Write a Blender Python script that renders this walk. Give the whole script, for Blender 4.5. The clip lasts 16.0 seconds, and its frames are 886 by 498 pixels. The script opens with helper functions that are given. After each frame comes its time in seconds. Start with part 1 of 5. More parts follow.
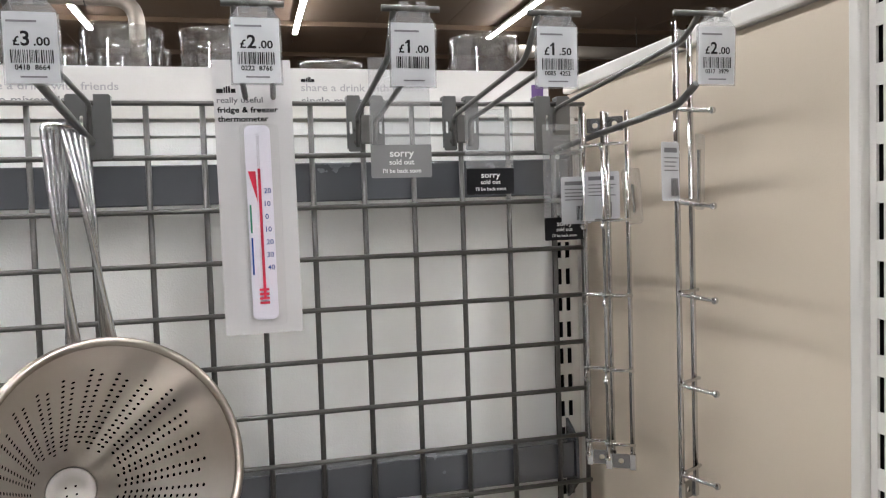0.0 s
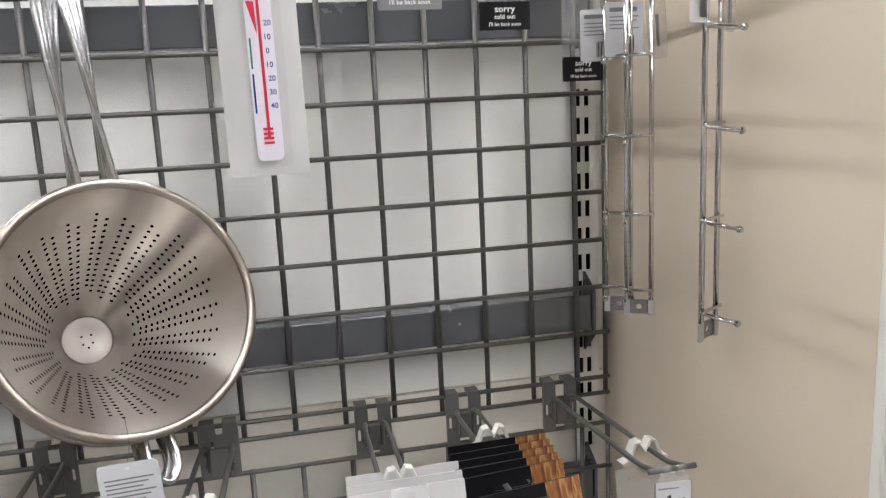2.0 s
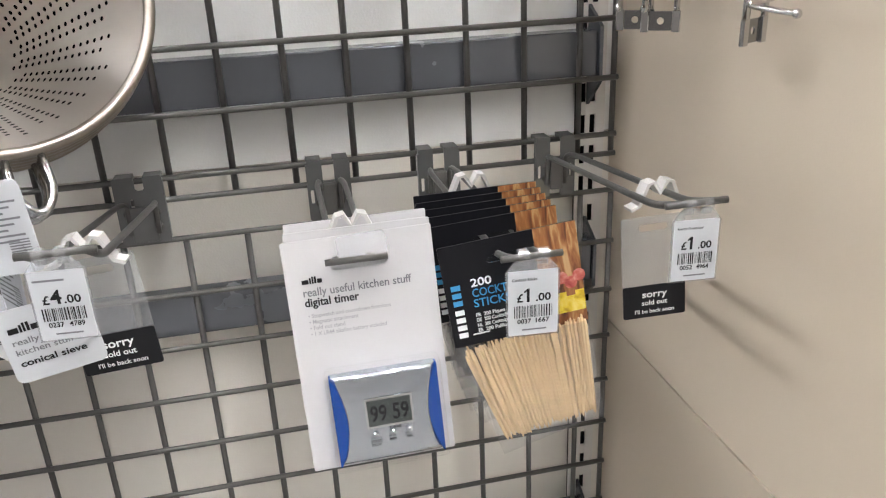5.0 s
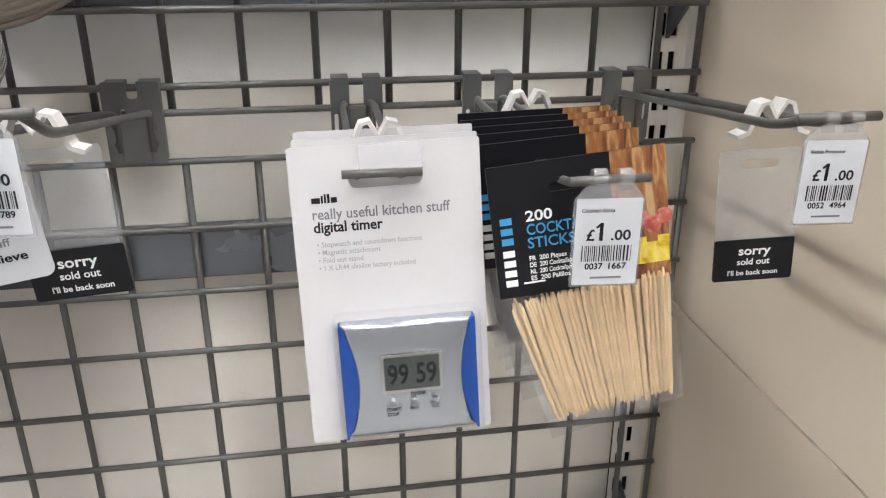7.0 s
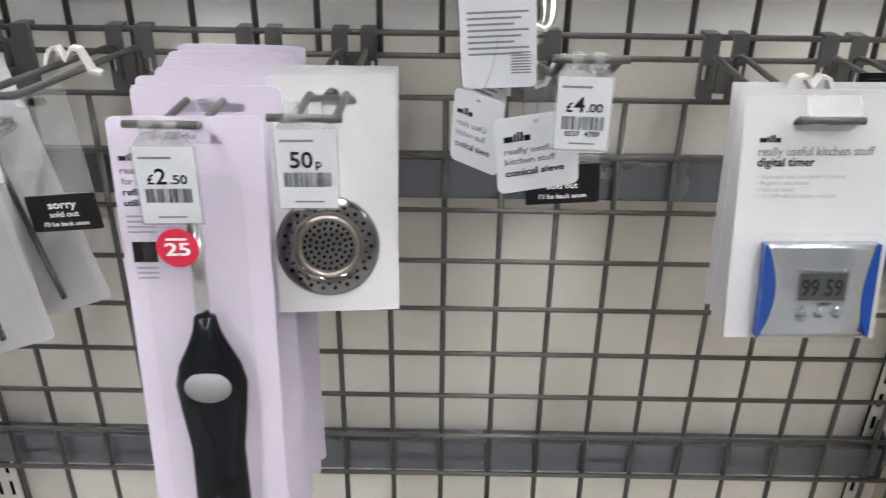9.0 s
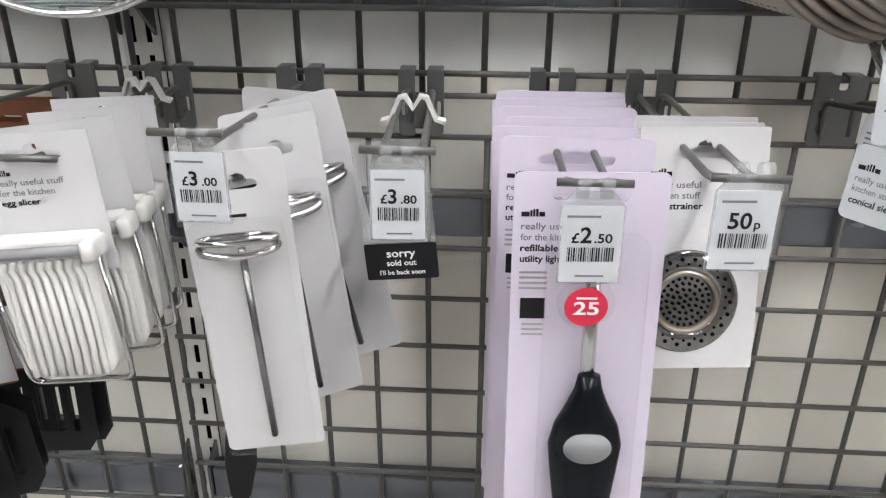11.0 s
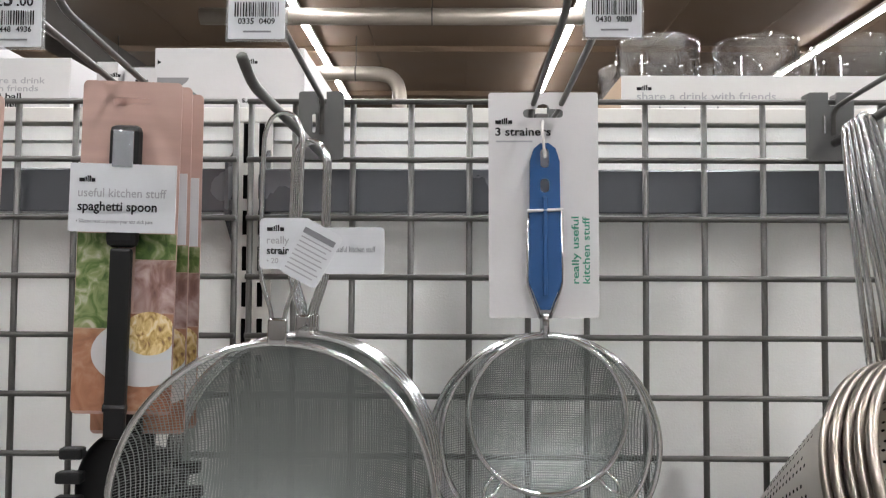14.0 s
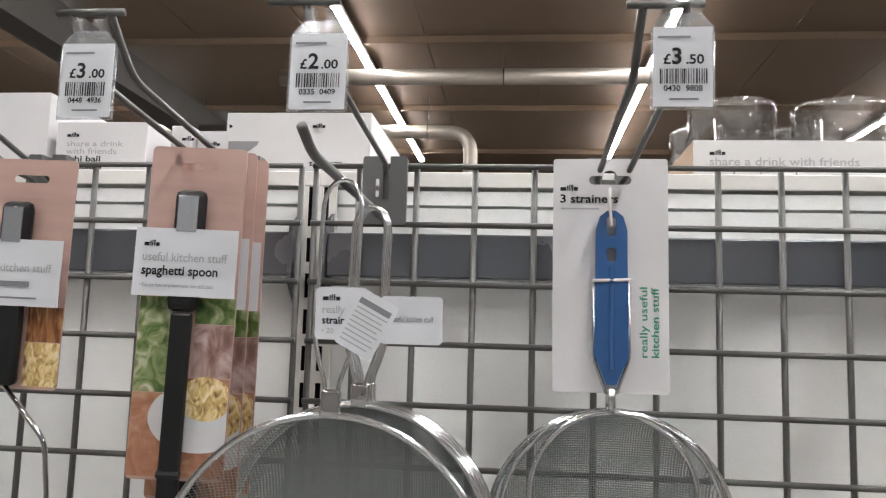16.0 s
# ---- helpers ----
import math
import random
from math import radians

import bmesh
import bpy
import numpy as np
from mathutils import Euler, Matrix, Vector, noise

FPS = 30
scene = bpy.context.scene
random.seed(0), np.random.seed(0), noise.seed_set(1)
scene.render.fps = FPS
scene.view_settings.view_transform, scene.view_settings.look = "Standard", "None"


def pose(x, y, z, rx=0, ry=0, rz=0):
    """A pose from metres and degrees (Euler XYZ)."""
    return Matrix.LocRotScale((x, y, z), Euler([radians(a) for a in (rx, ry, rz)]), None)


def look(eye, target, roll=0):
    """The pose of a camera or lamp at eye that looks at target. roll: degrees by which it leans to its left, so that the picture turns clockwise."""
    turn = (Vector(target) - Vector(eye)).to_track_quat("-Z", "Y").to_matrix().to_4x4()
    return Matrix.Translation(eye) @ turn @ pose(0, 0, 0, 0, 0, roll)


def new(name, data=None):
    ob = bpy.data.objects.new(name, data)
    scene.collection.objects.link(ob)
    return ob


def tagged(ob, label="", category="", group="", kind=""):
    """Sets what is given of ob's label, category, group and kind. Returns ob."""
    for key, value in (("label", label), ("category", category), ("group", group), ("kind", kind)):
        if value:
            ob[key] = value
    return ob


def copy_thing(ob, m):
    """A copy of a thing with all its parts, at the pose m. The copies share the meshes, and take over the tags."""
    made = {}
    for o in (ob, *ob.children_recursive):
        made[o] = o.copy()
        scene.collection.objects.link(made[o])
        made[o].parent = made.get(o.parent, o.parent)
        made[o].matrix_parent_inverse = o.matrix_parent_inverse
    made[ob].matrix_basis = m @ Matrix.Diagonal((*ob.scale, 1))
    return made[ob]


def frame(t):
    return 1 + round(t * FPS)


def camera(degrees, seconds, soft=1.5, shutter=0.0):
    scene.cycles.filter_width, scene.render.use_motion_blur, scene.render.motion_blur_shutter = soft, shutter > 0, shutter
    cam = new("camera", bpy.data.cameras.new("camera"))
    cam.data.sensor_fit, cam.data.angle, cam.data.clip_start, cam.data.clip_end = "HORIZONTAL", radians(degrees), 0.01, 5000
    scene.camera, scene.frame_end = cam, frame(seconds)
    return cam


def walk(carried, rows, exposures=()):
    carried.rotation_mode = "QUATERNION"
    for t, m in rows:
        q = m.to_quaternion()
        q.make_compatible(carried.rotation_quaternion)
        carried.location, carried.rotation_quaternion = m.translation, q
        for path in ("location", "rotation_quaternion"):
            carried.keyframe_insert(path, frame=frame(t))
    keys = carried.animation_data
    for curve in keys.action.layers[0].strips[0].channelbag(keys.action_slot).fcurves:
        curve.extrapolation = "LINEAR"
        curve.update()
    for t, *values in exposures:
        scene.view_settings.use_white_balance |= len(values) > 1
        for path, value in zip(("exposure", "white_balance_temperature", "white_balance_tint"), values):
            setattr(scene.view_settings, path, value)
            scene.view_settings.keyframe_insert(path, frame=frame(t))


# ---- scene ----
cam = camera(59.1, 16.0, soft=1.15, shutter=0.2)
PATH = [
    (0, (-0.314, -0.769, 1.544), (0.17, 1.169, 1.444), -1.8),
    (0.5, (-0.311, -0.768, 1.541), (0.172, 1.168, 1.401), -2.0),
    (1, (-0.316, -0.769, 1.534), (0.156, 1.164, 1.338), -2.1),
    (1.5, (-0.311, -0.764, 1.518), (0.132, 1.166, 1.242), -2.3),
    (2, (-0.306, -0.75, 1.499), (0.115, 1.169, 1.127), -2.7),
    (2.5, (-0.293, -0.741, 1.478), (0.103, 1.166, 1.021), -3.0),
    (3, (-0.286, -0.731, 1.465), (0.108, 1.156, 0.932), -3.1),
    (3.5, (-0.275, -0.726, 1.455), (0.105, 1.144, 0.858), -3.1),
    (4, (-0.271, -0.717, 1.438), (0.103, 1.135, 0.783), -3.3),
    (4.5, (-0.262, -0.689, 1.404), (0.095, 1.144, 0.69), -3.5),
    (5, (-0.262, -0.642, 1.375), (0.118, 1.17, 0.619), -2.6),
    (7.5, (-0.253, -0.557, 1.296), (0.039, 1.268, 0.531), 0.5),
    (8, (-0.317, -0.605, 1.305), (-0.043, 1.213, 0.517), 0.9),
    (8.5, (-0.376, -0.642, 1.316), (-0.247, 1.164, 0.465), 0.9),
    (9, (-0.444, -0.641, 1.323), (-0.452, 1.151, 0.435), 0.8),
    (9.5, (-0.537, -0.618, 1.328), (-0.638, 1.14, 0.38), -0.3),
    (11.8, (-0.698, -0.636, 1.345), (-0.82, 1.209, 0.585), 0.3),
    (12, (-0.723, -0.638, 1.384), (-0.79, 1.221, 0.65), 1.0),
    (12.5, (-0.746, -0.659, 1.445), (-0.831, 1.288, 0.995), 0.7),
    (13, (-0.746, -0.674, 1.472), (-0.86, 1.315, 1.294), 0.5),
    (13.5, (-0.754, -0.673, 1.487), (-0.83, 1.326, 1.483), 0.4),
    (14, (-0.763, -0.666, 1.496), (-0.791, 1.332, 1.581), 0.3),
    (14.5, (-0.757, -0.668, 1.502), (-0.789, 1.325, 1.67), -0.1),
    (15, (-0.76, -0.665, 1.501), (-0.791, 1.322, 1.724), 0.2),
    (15.5, (-0.761, -0.665, 1.499), (-0.828, 1.321, 1.725), 0.7),
    (16, (-0.758, -0.652, 1.506), (-0.964, 1.325, 1.731), 1.7),
]
walk(cam, [(t, look(eye, target, roll)) for t, eye, target, roll in PATH], exposures=((0, -0.06, 6500, 10), (1.5, 0.1, 6500, 10), (2.5, 0.29, 6500, 10), (4, 0.35, 6500, 10), (5, 0.48, 6500, 10), (7.5, 0.54, 6450, 10), (8.0, 0.52, 6400, 10), (8.5, 0.38, 6330, 9), (9.5, 0.36, 6400, 9), (12, 0.42, 6350, 8), (12.5, 0.37, 6300, 8), (13.5, 0.04, 6400, 9), (14.5, -0.09, 6580, 10), (16, -0.07, 6580, 10)))

# light: the shop's ceiling strips are the only lamps
world = bpy.data.worlds.new("world")
world.use_nodes = True
world.node_tree.nodes["Background"].inputs[0].default_value = (0.9, 0.95, 1, 1)
world.node_tree.nodes["Background"].inputs[1].default_value = 0.15
scene.world = world
STRIP_POWER = 124.0


# ---- materials ----
def material(name, col, rough=0.5, metal=0.0, var=0.06, scale=40.0, bump=0.0, bscale=400.0, coat=0.0, stretch=None, spec=0.5, rvar=0.2):
    m = bpy.data.materials.new(name)
    m.use_nodes = True
    nt = m.node_tree
    b = nt.nodes["Principled BSDF"]
    b.inputs["Roughness"].default_value = rough
    b.inputs["Metallic"].default_value = metal
    b.inputs["Coat Weight"].default_value = coat
    b.inputs["Specular IOR Level"].default_value = spec
    tc = nt.nodes.new("ShaderNodeTexCoord")
    mp = nt.nodes.new("ShaderNodeMapping")
    nt.links.new(tc.outputs["Object"], mp.inputs["Vector"])
    if stretch:
        mp.inputs["Scale"].default_value = stretch
    n1 = nt.nodes.new("ShaderNodeTexNoise")
    n1.inputs["Scale"].default_value = scale
    n1.inputs["Detail"].default_value = 6
    nt.links.new(mp.outputs[0], n1.inputs["Vector"])
    n2 = nt.nodes.new("ShaderNodeTexNoise")
    n2.inputs["Scale"].default_value = scale / 12
    nt.links.new(mp.outputs[0], n2.inputs["Vector"])
    add = nt.nodes.new("ShaderNodeMath")
    add.operation = "ADD"
    nt.links.new(n1.outputs["Fac"], add.inputs[0])
    nt.links.new(n2.outputs["Fac"], add.inputs[1])
    mr = nt.nodes.new("ShaderNodeMapRange")
    mr.inputs["From Min"].default_value = 0.6
    mr.inputs["From Max"].default_value = 1.4
    nt.links.new(add.outputs[0], mr.inputs["Value"])
    mix = nt.nodes.new("ShaderNodeMix")
    mix.data_type = "RGBA"
    mix.inputs["A"].default_value = (*[c * (1 - var) for c in col], 1)
    mix.inputs["B"].default_value = (*[min(1, c * (1 + var)) for c in col], 1)
    nt.links.new(mr.outputs[0], mix.inputs["Factor"])
    nt.links.new(mix.outputs["Result"], b.inputs["Base Color"])
    rr = nt.nodes.new("ShaderNodeMapRange")
    rr.inputs["To Min"].default_value = max(0.02, rough * (1 - rvar))
    rr.inputs["To Max"].default_value = min(1, rough * (1 + rvar))
    nt.links.new(n1.outputs["Fac"], rr.inputs["Value"])
    nt.links.new(rr.outputs[0], b.inputs["Roughness"])
    if bump:
        nb = nt.nodes.new("ShaderNodeTexNoise")
        nb.inputs["Scale"].default_value = bscale
        nb.inputs["Detail"].default_value = 4
        nt.links.new(mp.outputs[0], nb.inputs["Vector"])
        bp = nt.nodes.new("ShaderNodeBump")
        bp.inputs["Strength"].default_value = bump
        bp.inputs["Distance"].default_value = 0.002
        nt.links.new(nb.outputs["Fac"], bp.inputs["Height"])
        nt.links.new(bp.outputs[0], b.inputs["Normal"])
    return m


def clear(name, tint=(1, 1, 1), gloss=0.12, rough=0.08, haze=0.0, shine=0.5):
    """Thin clear plastic: light goes straight through, with a gloss that grows at a slant."""
    m = bpy.data.materials.new(name)
    m.use_nodes = True
    nt = m.node_tree
    nt.nodes.remove(nt.nodes["Principled BSDF"])
    out = nt.nodes["Material Output"]
    tr = nt.nodes.new("ShaderNodeBsdfTransparent")
    tr.inputs[0].default_value = (*tint, 1)
    gl = nt.nodes.new("ShaderNodeBsdfGlossy")
    gl.inputs["Roughness"].default_value = rough
    lw = nt.nodes.new("ShaderNodeLayerWeight")
    lw.inputs[0].default_value = 0.5
    pw = nt.nodes.new("ShaderNodeMath")
    pw.operation = "POWER"
    pw.inputs[1].default_value = 4.0
    nt.links.new(lw.outputs["Facing"], pw.inputs[0])
    fr = nt.nodes.new("ShaderNodeMath")
    fr.operation = "MULTIPLY_ADD"
    fr.inputs[1].default_value = 0.9
    fr.inputs[2].default_value = gloss * 0.35
    nt.links.new(pw.outputs[0], fr.inputs[0])
    df = nt.nodes.new("ShaderNodeBsdfDiffuse")
    df.inputs[0].default_value = (0.85, 0.85, 0.85, 1)
    m1 = nt.nodes.new("ShaderNodeMixShader")
    m1.inputs[0].default_value = haze
    nt.links.new(tr.outputs[0], m1.inputs[1])
    nt.links.new(df.outputs[0], m1.inputs[2])
    m2 = nt.nodes.new("ShaderNodeMixShader")
    half = nt.nodes.new("ShaderNodeMath")
    half.operation = "MULTIPLY"
    half.inputs[1].default_value = shine
    nt.links.new(fr.outputs[0], half.inputs[0])
    nt.links.new(half.outputs[0], m2.inputs[0])
    nt.links.new(m1.outputs[0], m2.inputs[1])
    nt.links.new(gl.outputs[0], m2.inputs[2])
    nt.links.new(m2.outputs[0], out.inputs[0])
    return m


def woven(name, pitch, solid, tone=0.62):
    """Fine wire gauze: crossing wires with open gaps."""
    m = bpy.data.materials.new(name)
    m.use_nodes = True
    nt = m.node_tree
    b = nt.nodes["Principled BSDF"]
    b.inputs["Base Color"].default_value = (tone * 0.94, tone, tone * 0.97, 1)
    b.inputs["Metallic"].default_value = 1.0
    b.inputs["Roughness"].default_value = 0.58
    tc = nt.nodes.new("ShaderNodeTexCoord")
    sx = nt.nodes.new("ShaderNodeSeparateXYZ")
    nt.links.new(tc.outputs["Object"], sx.inputs[0])

    def math_node(op, a, v):
        n = nt.nodes.new("ShaderNodeMath")
        n.operation = op
        nt.links.new(a, n.inputs[0])
        if isinstance(v, (int, float)):
            n.inputs[1].default_value = v
        else:
            nt.links.new(v, n.inputs[1])
        return n.outputs[0]
    lines = []
    for axis in (0, 2):
        s = math_node("MULTIPLY", sx.outputs[axis], 1 / pitch)
        lines.append(math_node("LESS_THAN", math_node("FRACT", s, 0), solid))
    both = math_node("MAXIMUM", lines[0], lines[1])
    tr = nt.nodes.new("ShaderNodeBsdfTransparent")
    mx = nt.nodes.new("ShaderNodeMixShader")
    nt.links.new(both, mx.inputs[0])
    nt.links.new(tr.outputs[0], mx.inputs[1])
    nt.links.new(b.outputs[0], mx.inputs[2])
    nt.links.new(mx.outputs[0], nt.nodes["Material Output"].inputs[0])
    return m


def photo(name, colours, scale, low=0.3, high=0.7, stretch=(1, 1, 1), rough=0.35):
    """Printed food picture: patches of several colours."""
    m = bpy.data.materials.new(name)
    m.use_nodes = True
    nt = m.node_tree
    b = nt.nodes["Principled BSDF"]
    b.inputs["Roughness"].default_value = rough
    tc = nt.nodes.new("ShaderNodeTexCoord")
    mp = nt.nodes.new("ShaderNodeMapping")
    mp.inputs["Scale"].default_value = stretch
    nt.links.new(tc.outputs["Object"], mp.inputs[0])
    n = nt.nodes.new("ShaderNodeTexNoise")
    n.inputs["Scale"].default_value = scale
    n.inputs["Detail"].default_value = 5
    n.inputs["Distortion"].default_value = 1.2
    nt.links.new(mp.outputs[0], n.inputs["Vector"])
    r = nt.nodes.new("ShaderNodeValToRGB")
    el = r.color_ramp.elements
    for i, c in enumerate(colours):
        at = low + (high - low) * i / (len(colours) - 1)
        e = el[i] if i < 2 else el.new(at)
        e.position = at
        e.color = (*c, 1)
    nt.links.new(n.outputs["Fac"], r.inputs[0])
    nt.links.new(r.outputs[0], b.inputs["Base Color"])
    return m


GREY = material("grey_powder_coat", (0.105, 0.102, 0.096), 0.38, 0.3, 0.14, 60, 0.15, 900)
PLATE = material("grey_steel_plate", (0.15, 0.152, 0.15), 0.33, 0.6, 0.08, 50, rvar=0.08)
RAIL = material("dark_grey_rail", (0.155, 0.165, 0.182), 0.27, 0.55, 0.06, 9, rvar=0.05)
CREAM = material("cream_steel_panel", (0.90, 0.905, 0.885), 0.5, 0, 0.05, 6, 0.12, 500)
# the back panel's cream, darkened and warmed for the shade lower down
SHADED_CREAM = material("shaded_cream_panel", (0.78, 0.745, 0.675), 0.5, 0, 0.05, 6, 0.12, 500)
BEIGE = material("beige_side_panel", (0.66, 0.572, 0.458), 0.42, 0, 0.035, 5, 0.06, 700)
WHITE_STEEL = material("white_upright_paint", (0.74, 0.72, 0.68), 0.4, 0, 0.05, 20, 0.05, 300)
# near-black that paints the shade inside holes and slots
HOLLOW_SHADE = material("hollow_shade", (0.004, 0.004, 0.004), 0.9, spec=0.05)
CARD = material("white_card", (0.57, 0.558, 0.562), 0.5, 0, 0.03, 25, 0.05, 200)
TRAY_CARD = material("cream_white_board", (0.57, 0.56, 0.55), 0.55, 0, 0.04, 12, 0.05, 200)
CARD_EDGE = material("paper_white", (0.56, 0.572, 0.595), 0.6, 0, 0.03, 30)
LILAC = material("lilac_card", (0.62, 0.555, 0.655), 0.42, 0, 0.03, 22, 0.05, 200)
BLACK = material("black_print", (0.008, 0.008, 0.009), 0.5, spec=0.25)
INK = material("grey_print", (0.17, 0.17, 0.185), 0.5)
PALE_INK = material("pale_grey_print", (0.33, 0.33, 0.345), 0.5)
WHITE_INK = material("white_print", (0.85, 0.85, 0.85), 0.5)
SIGN_BLACK = material("black_sign_card", (0.007, 0.007, 0.009), 0.34, 0, 0.2, 30, spec=0.3)
SIGN_GREY = material("grey_sign_card", (0.22, 0.22, 0.225), 0.35, 0, 0.1, 30)
CHROME = material("chrome", (0.62, 0.62, 0.62), 0.07, 1.0, 0.04, 60)
WIRE_STEEL = material("bright_wire", (0.72, 0.73, 0.73), 0.19, 1.0, 0.06, 90)
BRUSHED = material("brushed_steel", (0.66, 0.615, 0.57), 0.29, 1.0, 0.05, 30, rvar=0.03)
bt = BRUSHED.node_tree
turn = bt.nodes.new("ShaderNodeTangent")
turn.direction_type, turn.axis = "RADIAL", "Z"
bt.nodes["Principled BSDF"].inputs["Anisotropic"].default_value = 0.91
bt.nodes["Principled BSDF"].inputs["Anisotropic Rotation"].default_value = 0.25
bt.links.new(turn.outputs[0], bt.nodes["Principled BSDF"].inputs["Tangent"])
RIM_STEEL = material("rolled_steel_rim", (0.36, 0.318, 0.278), 0.33, 1.0, 0.10, 40)
FOOT_STEEL = material("satin_steel_foot", (0.33, 0.305, 0.285), 0.36, 1.0, 0.1, 60)
DARK_CHROME = material("polished_dark_steel", (0.30, 0.30, 0.30), 0.14, 1.0, 0.1, 50)
KRAFT = material("brown_cardboard", (0.34, 0.24, 0.165), 0.75, 0, 0.1, 60, 0.1, 300)
BLACK_NYLON = material("black_nylon", (0.009, 0.009, 0.0095), 0.42, 0, 0.2, 60, 0.05, 400, spec=0.3)
BLACK_GLOSS = material("black_gloss_plastic", (0.004, 0.005, 0.007), 0.06, 0, 0.2, 60, spec=0.16)
BLUE = material("blue_plastic", (0.028, 0.085, 0.215), 0.2, 0, 0.08, 60, coat=0.2)
TIMER_BLUE = material("cobalt_plastic", (0.010, 0.055, 0.26), 0.25, 0, 0.08, 60)
SILVER = material("silver_plastic", (0.58, 0.62, 0.67), 0.26, 0.9, 0.015, 80, rvar=0.04)
LCD = material("grey_lcd", (0.065, 0.073, 0.07), 0.12, 0, 0.05, 60)
WHITE_PLASTIC = material("white_plastic", (0.64, 0.625, 0.60), 0.3, 0, 0.02, 60)
BAMBOO = material("bamboo_stick", (0.76, 0.56, 0.32), 0.55, 0, 0.18, 90, 0.1, 900)
RED = material("red_print", (0.62, 0.02, 0.06), 0.4, 0, 0.05)
CYAN = material("cyan_print", (0.05, 0.28, 0.55), 0.4)
GREEN_INK = material("green_print", (0.03, 0.22, 0.14), 0.5)
PURPLE = material("purple_print", (0.09, 0.04, 0.16), 0.5)
WOOD_PRINT = material("printed_copper_wood", (0.43, 0.285, 0.245), 0.4, 0, 0.2, 40, stretch=(0.18, 1, 2.2))
RUST_PRINT = material("printed_rust_wood", (0.12, 0.044, 0.022), 0.4, 0, 0.3, 30, stretch=(0.4, 1, 3))
HERB = photo("printed_herbs", [(0.025, 0.06, 0.015), (0.09, 0.15, 0.035), (0.24, 0.28, 0.13), (0.50, 0.47, 0.40)], 85)
PASTA = photo("printed_pasta", [(0.20, 0.10, 0.05), (0.50, 0.34, 0.12), (0.72, 0.56, 0.28), (0.80, 0.72, 0.55)], 220, stretch=(1, 1, 0.6))
PLUM = photo("printed_linen", [(0.10, 0.05, 0.04), (0.25, 0.14, 0.12), (0.42, 0.30, 0.28), (0.55, 0.45, 0.42)], 45)
TERRACOTTA = photo("printed_terracotta", [(0.22, 0.09, 0.05), (0.35, 0.16, 0.09), (0.45, 0.27, 0.18)], 60)
SLATE = photo("printed_slate", [(0.012, 0.010, 0.009), (0.035, 0.028, 0.022), (0.09, 0.07, 0.05), (0.22, 0.18, 0.13)], 35)
FOOD = photo("printed_canape", [(0.05, 0.015, 0.008), (0.17, 0.055, 0.02), (0.32, 0.14, 0.05), (0.50, 0.33, 0.16)], 60, stretch=(3, 1, 0.7))
YELLOW = photo("printed_pineapple", [(0.45, 0.28, 0.01), (0.70, 0.52, 0.04), (0.78, 0.66, 0.2)], 120)
ROSE = photo("printed_ham", [(0.30, 0.03, 0.03), (0.50, 0.12, 0.10), (0.62, 0.30, 0.26)], 150)
CLEAR = clear("clear_plastic", (0.96, 0.96, 0.96), 0.15)
HOLDER = clear("clear_ticket_holder", (0.90, 0.91, 0.92), 0.2, 0.1, 0.16, 0.8)
HAZY = clear("hazy_plastic", (0.92, 0.92, 0.93), 0.4, 0.12, 0.28, 0.9)
SHEET = clear("clear_hanging_sheet", (0.93, 0.94, 0.95), 0.2, 0.12, 0.10, 0.9)
FILM = clear("crinkled_film", (0.93, 0.93, 0.93), 0.2, 0.15, 0.06)
BLISTER = clear("blister_plastic", (0.99, 0.99, 0.99), 0.1, 0.05, 0.0, 0.3)
GAUZE = woven("wire_gauze", 0.0018, 0.225, 0.40)
PALE_LILAC = material("pale_lilac_plastic", (0.76, 0.74, 0.82), 0.35, 0, 0.03, 60)
GLASS = clear("drinking_glass", (0.985, 0.985, 0.985), 0.45, 0.02, 0.0, 1.0)
ROOF = material("brown_roof_deck", (0.088, 0.055, 0.032), 0.75, 0, 0.18, 1.5, 0.1, 30)
STEEL_DARK = material("dark_steel_beam", (0.04, 0.035, 0.03), 0.6, 0.3, 0.2, 3)
DUCT = material("galvanised_duct", (0.30, 0.265, 0.23), 0.48, 0.7, 0.14, 4)
FLOOR = material("grey_vinyl_floor", (0.20, 0.19, 0.18), 0.35, 0, 0.08, 3)
SHOP_WALL = material("shop_wall_paint", (0.15, 0.14, 0.13), 0.7, 0, 0.06, 1)
LAMP = bpy.data.materials.new("lamp_strip")
LAMP.use_nodes = True
LAMP.node_tree.nodes["Principled BSDF"].inputs["Emission Color"].default_value = (0.985, 0.985, 1.0, 1)
LAMP.node_tree.nodes["Principled BSDF"].inputs["Emission Strength"].default_value = STRIP_POWER


# ---- mesh helpers ----
def part(name, bm, mat, parent=None, label="", smooth=False):
    me = bpy.data.meshes.new(name)
    bmesh.ops.recalc_face_normals(bm, faces=bm.faces)
    bm.to_mesh(me)
    bm.free()
    me.materials.append(mat)
    if smooth:
        for p in me.polygons:
            p.use_smooth = True
    ob = new(name, me)
    if parent:
        ob.parent = parent
    if label:
        tagged(ob, label)
    return ob


def again(name, ob, m, parent):
    """Another object on the same mesh."""
    o = new(name, ob.data)
    o.parent = parent
    o.matrix_basis = m
    return o


def thing(name, label, category, group="", kind="", at=None):
    ob = new(name)
    ob.empty_display_size = 0.02
    if at is not None:
        ob.matrix_basis = at
    return tagged(ob, label, category, group, kind)


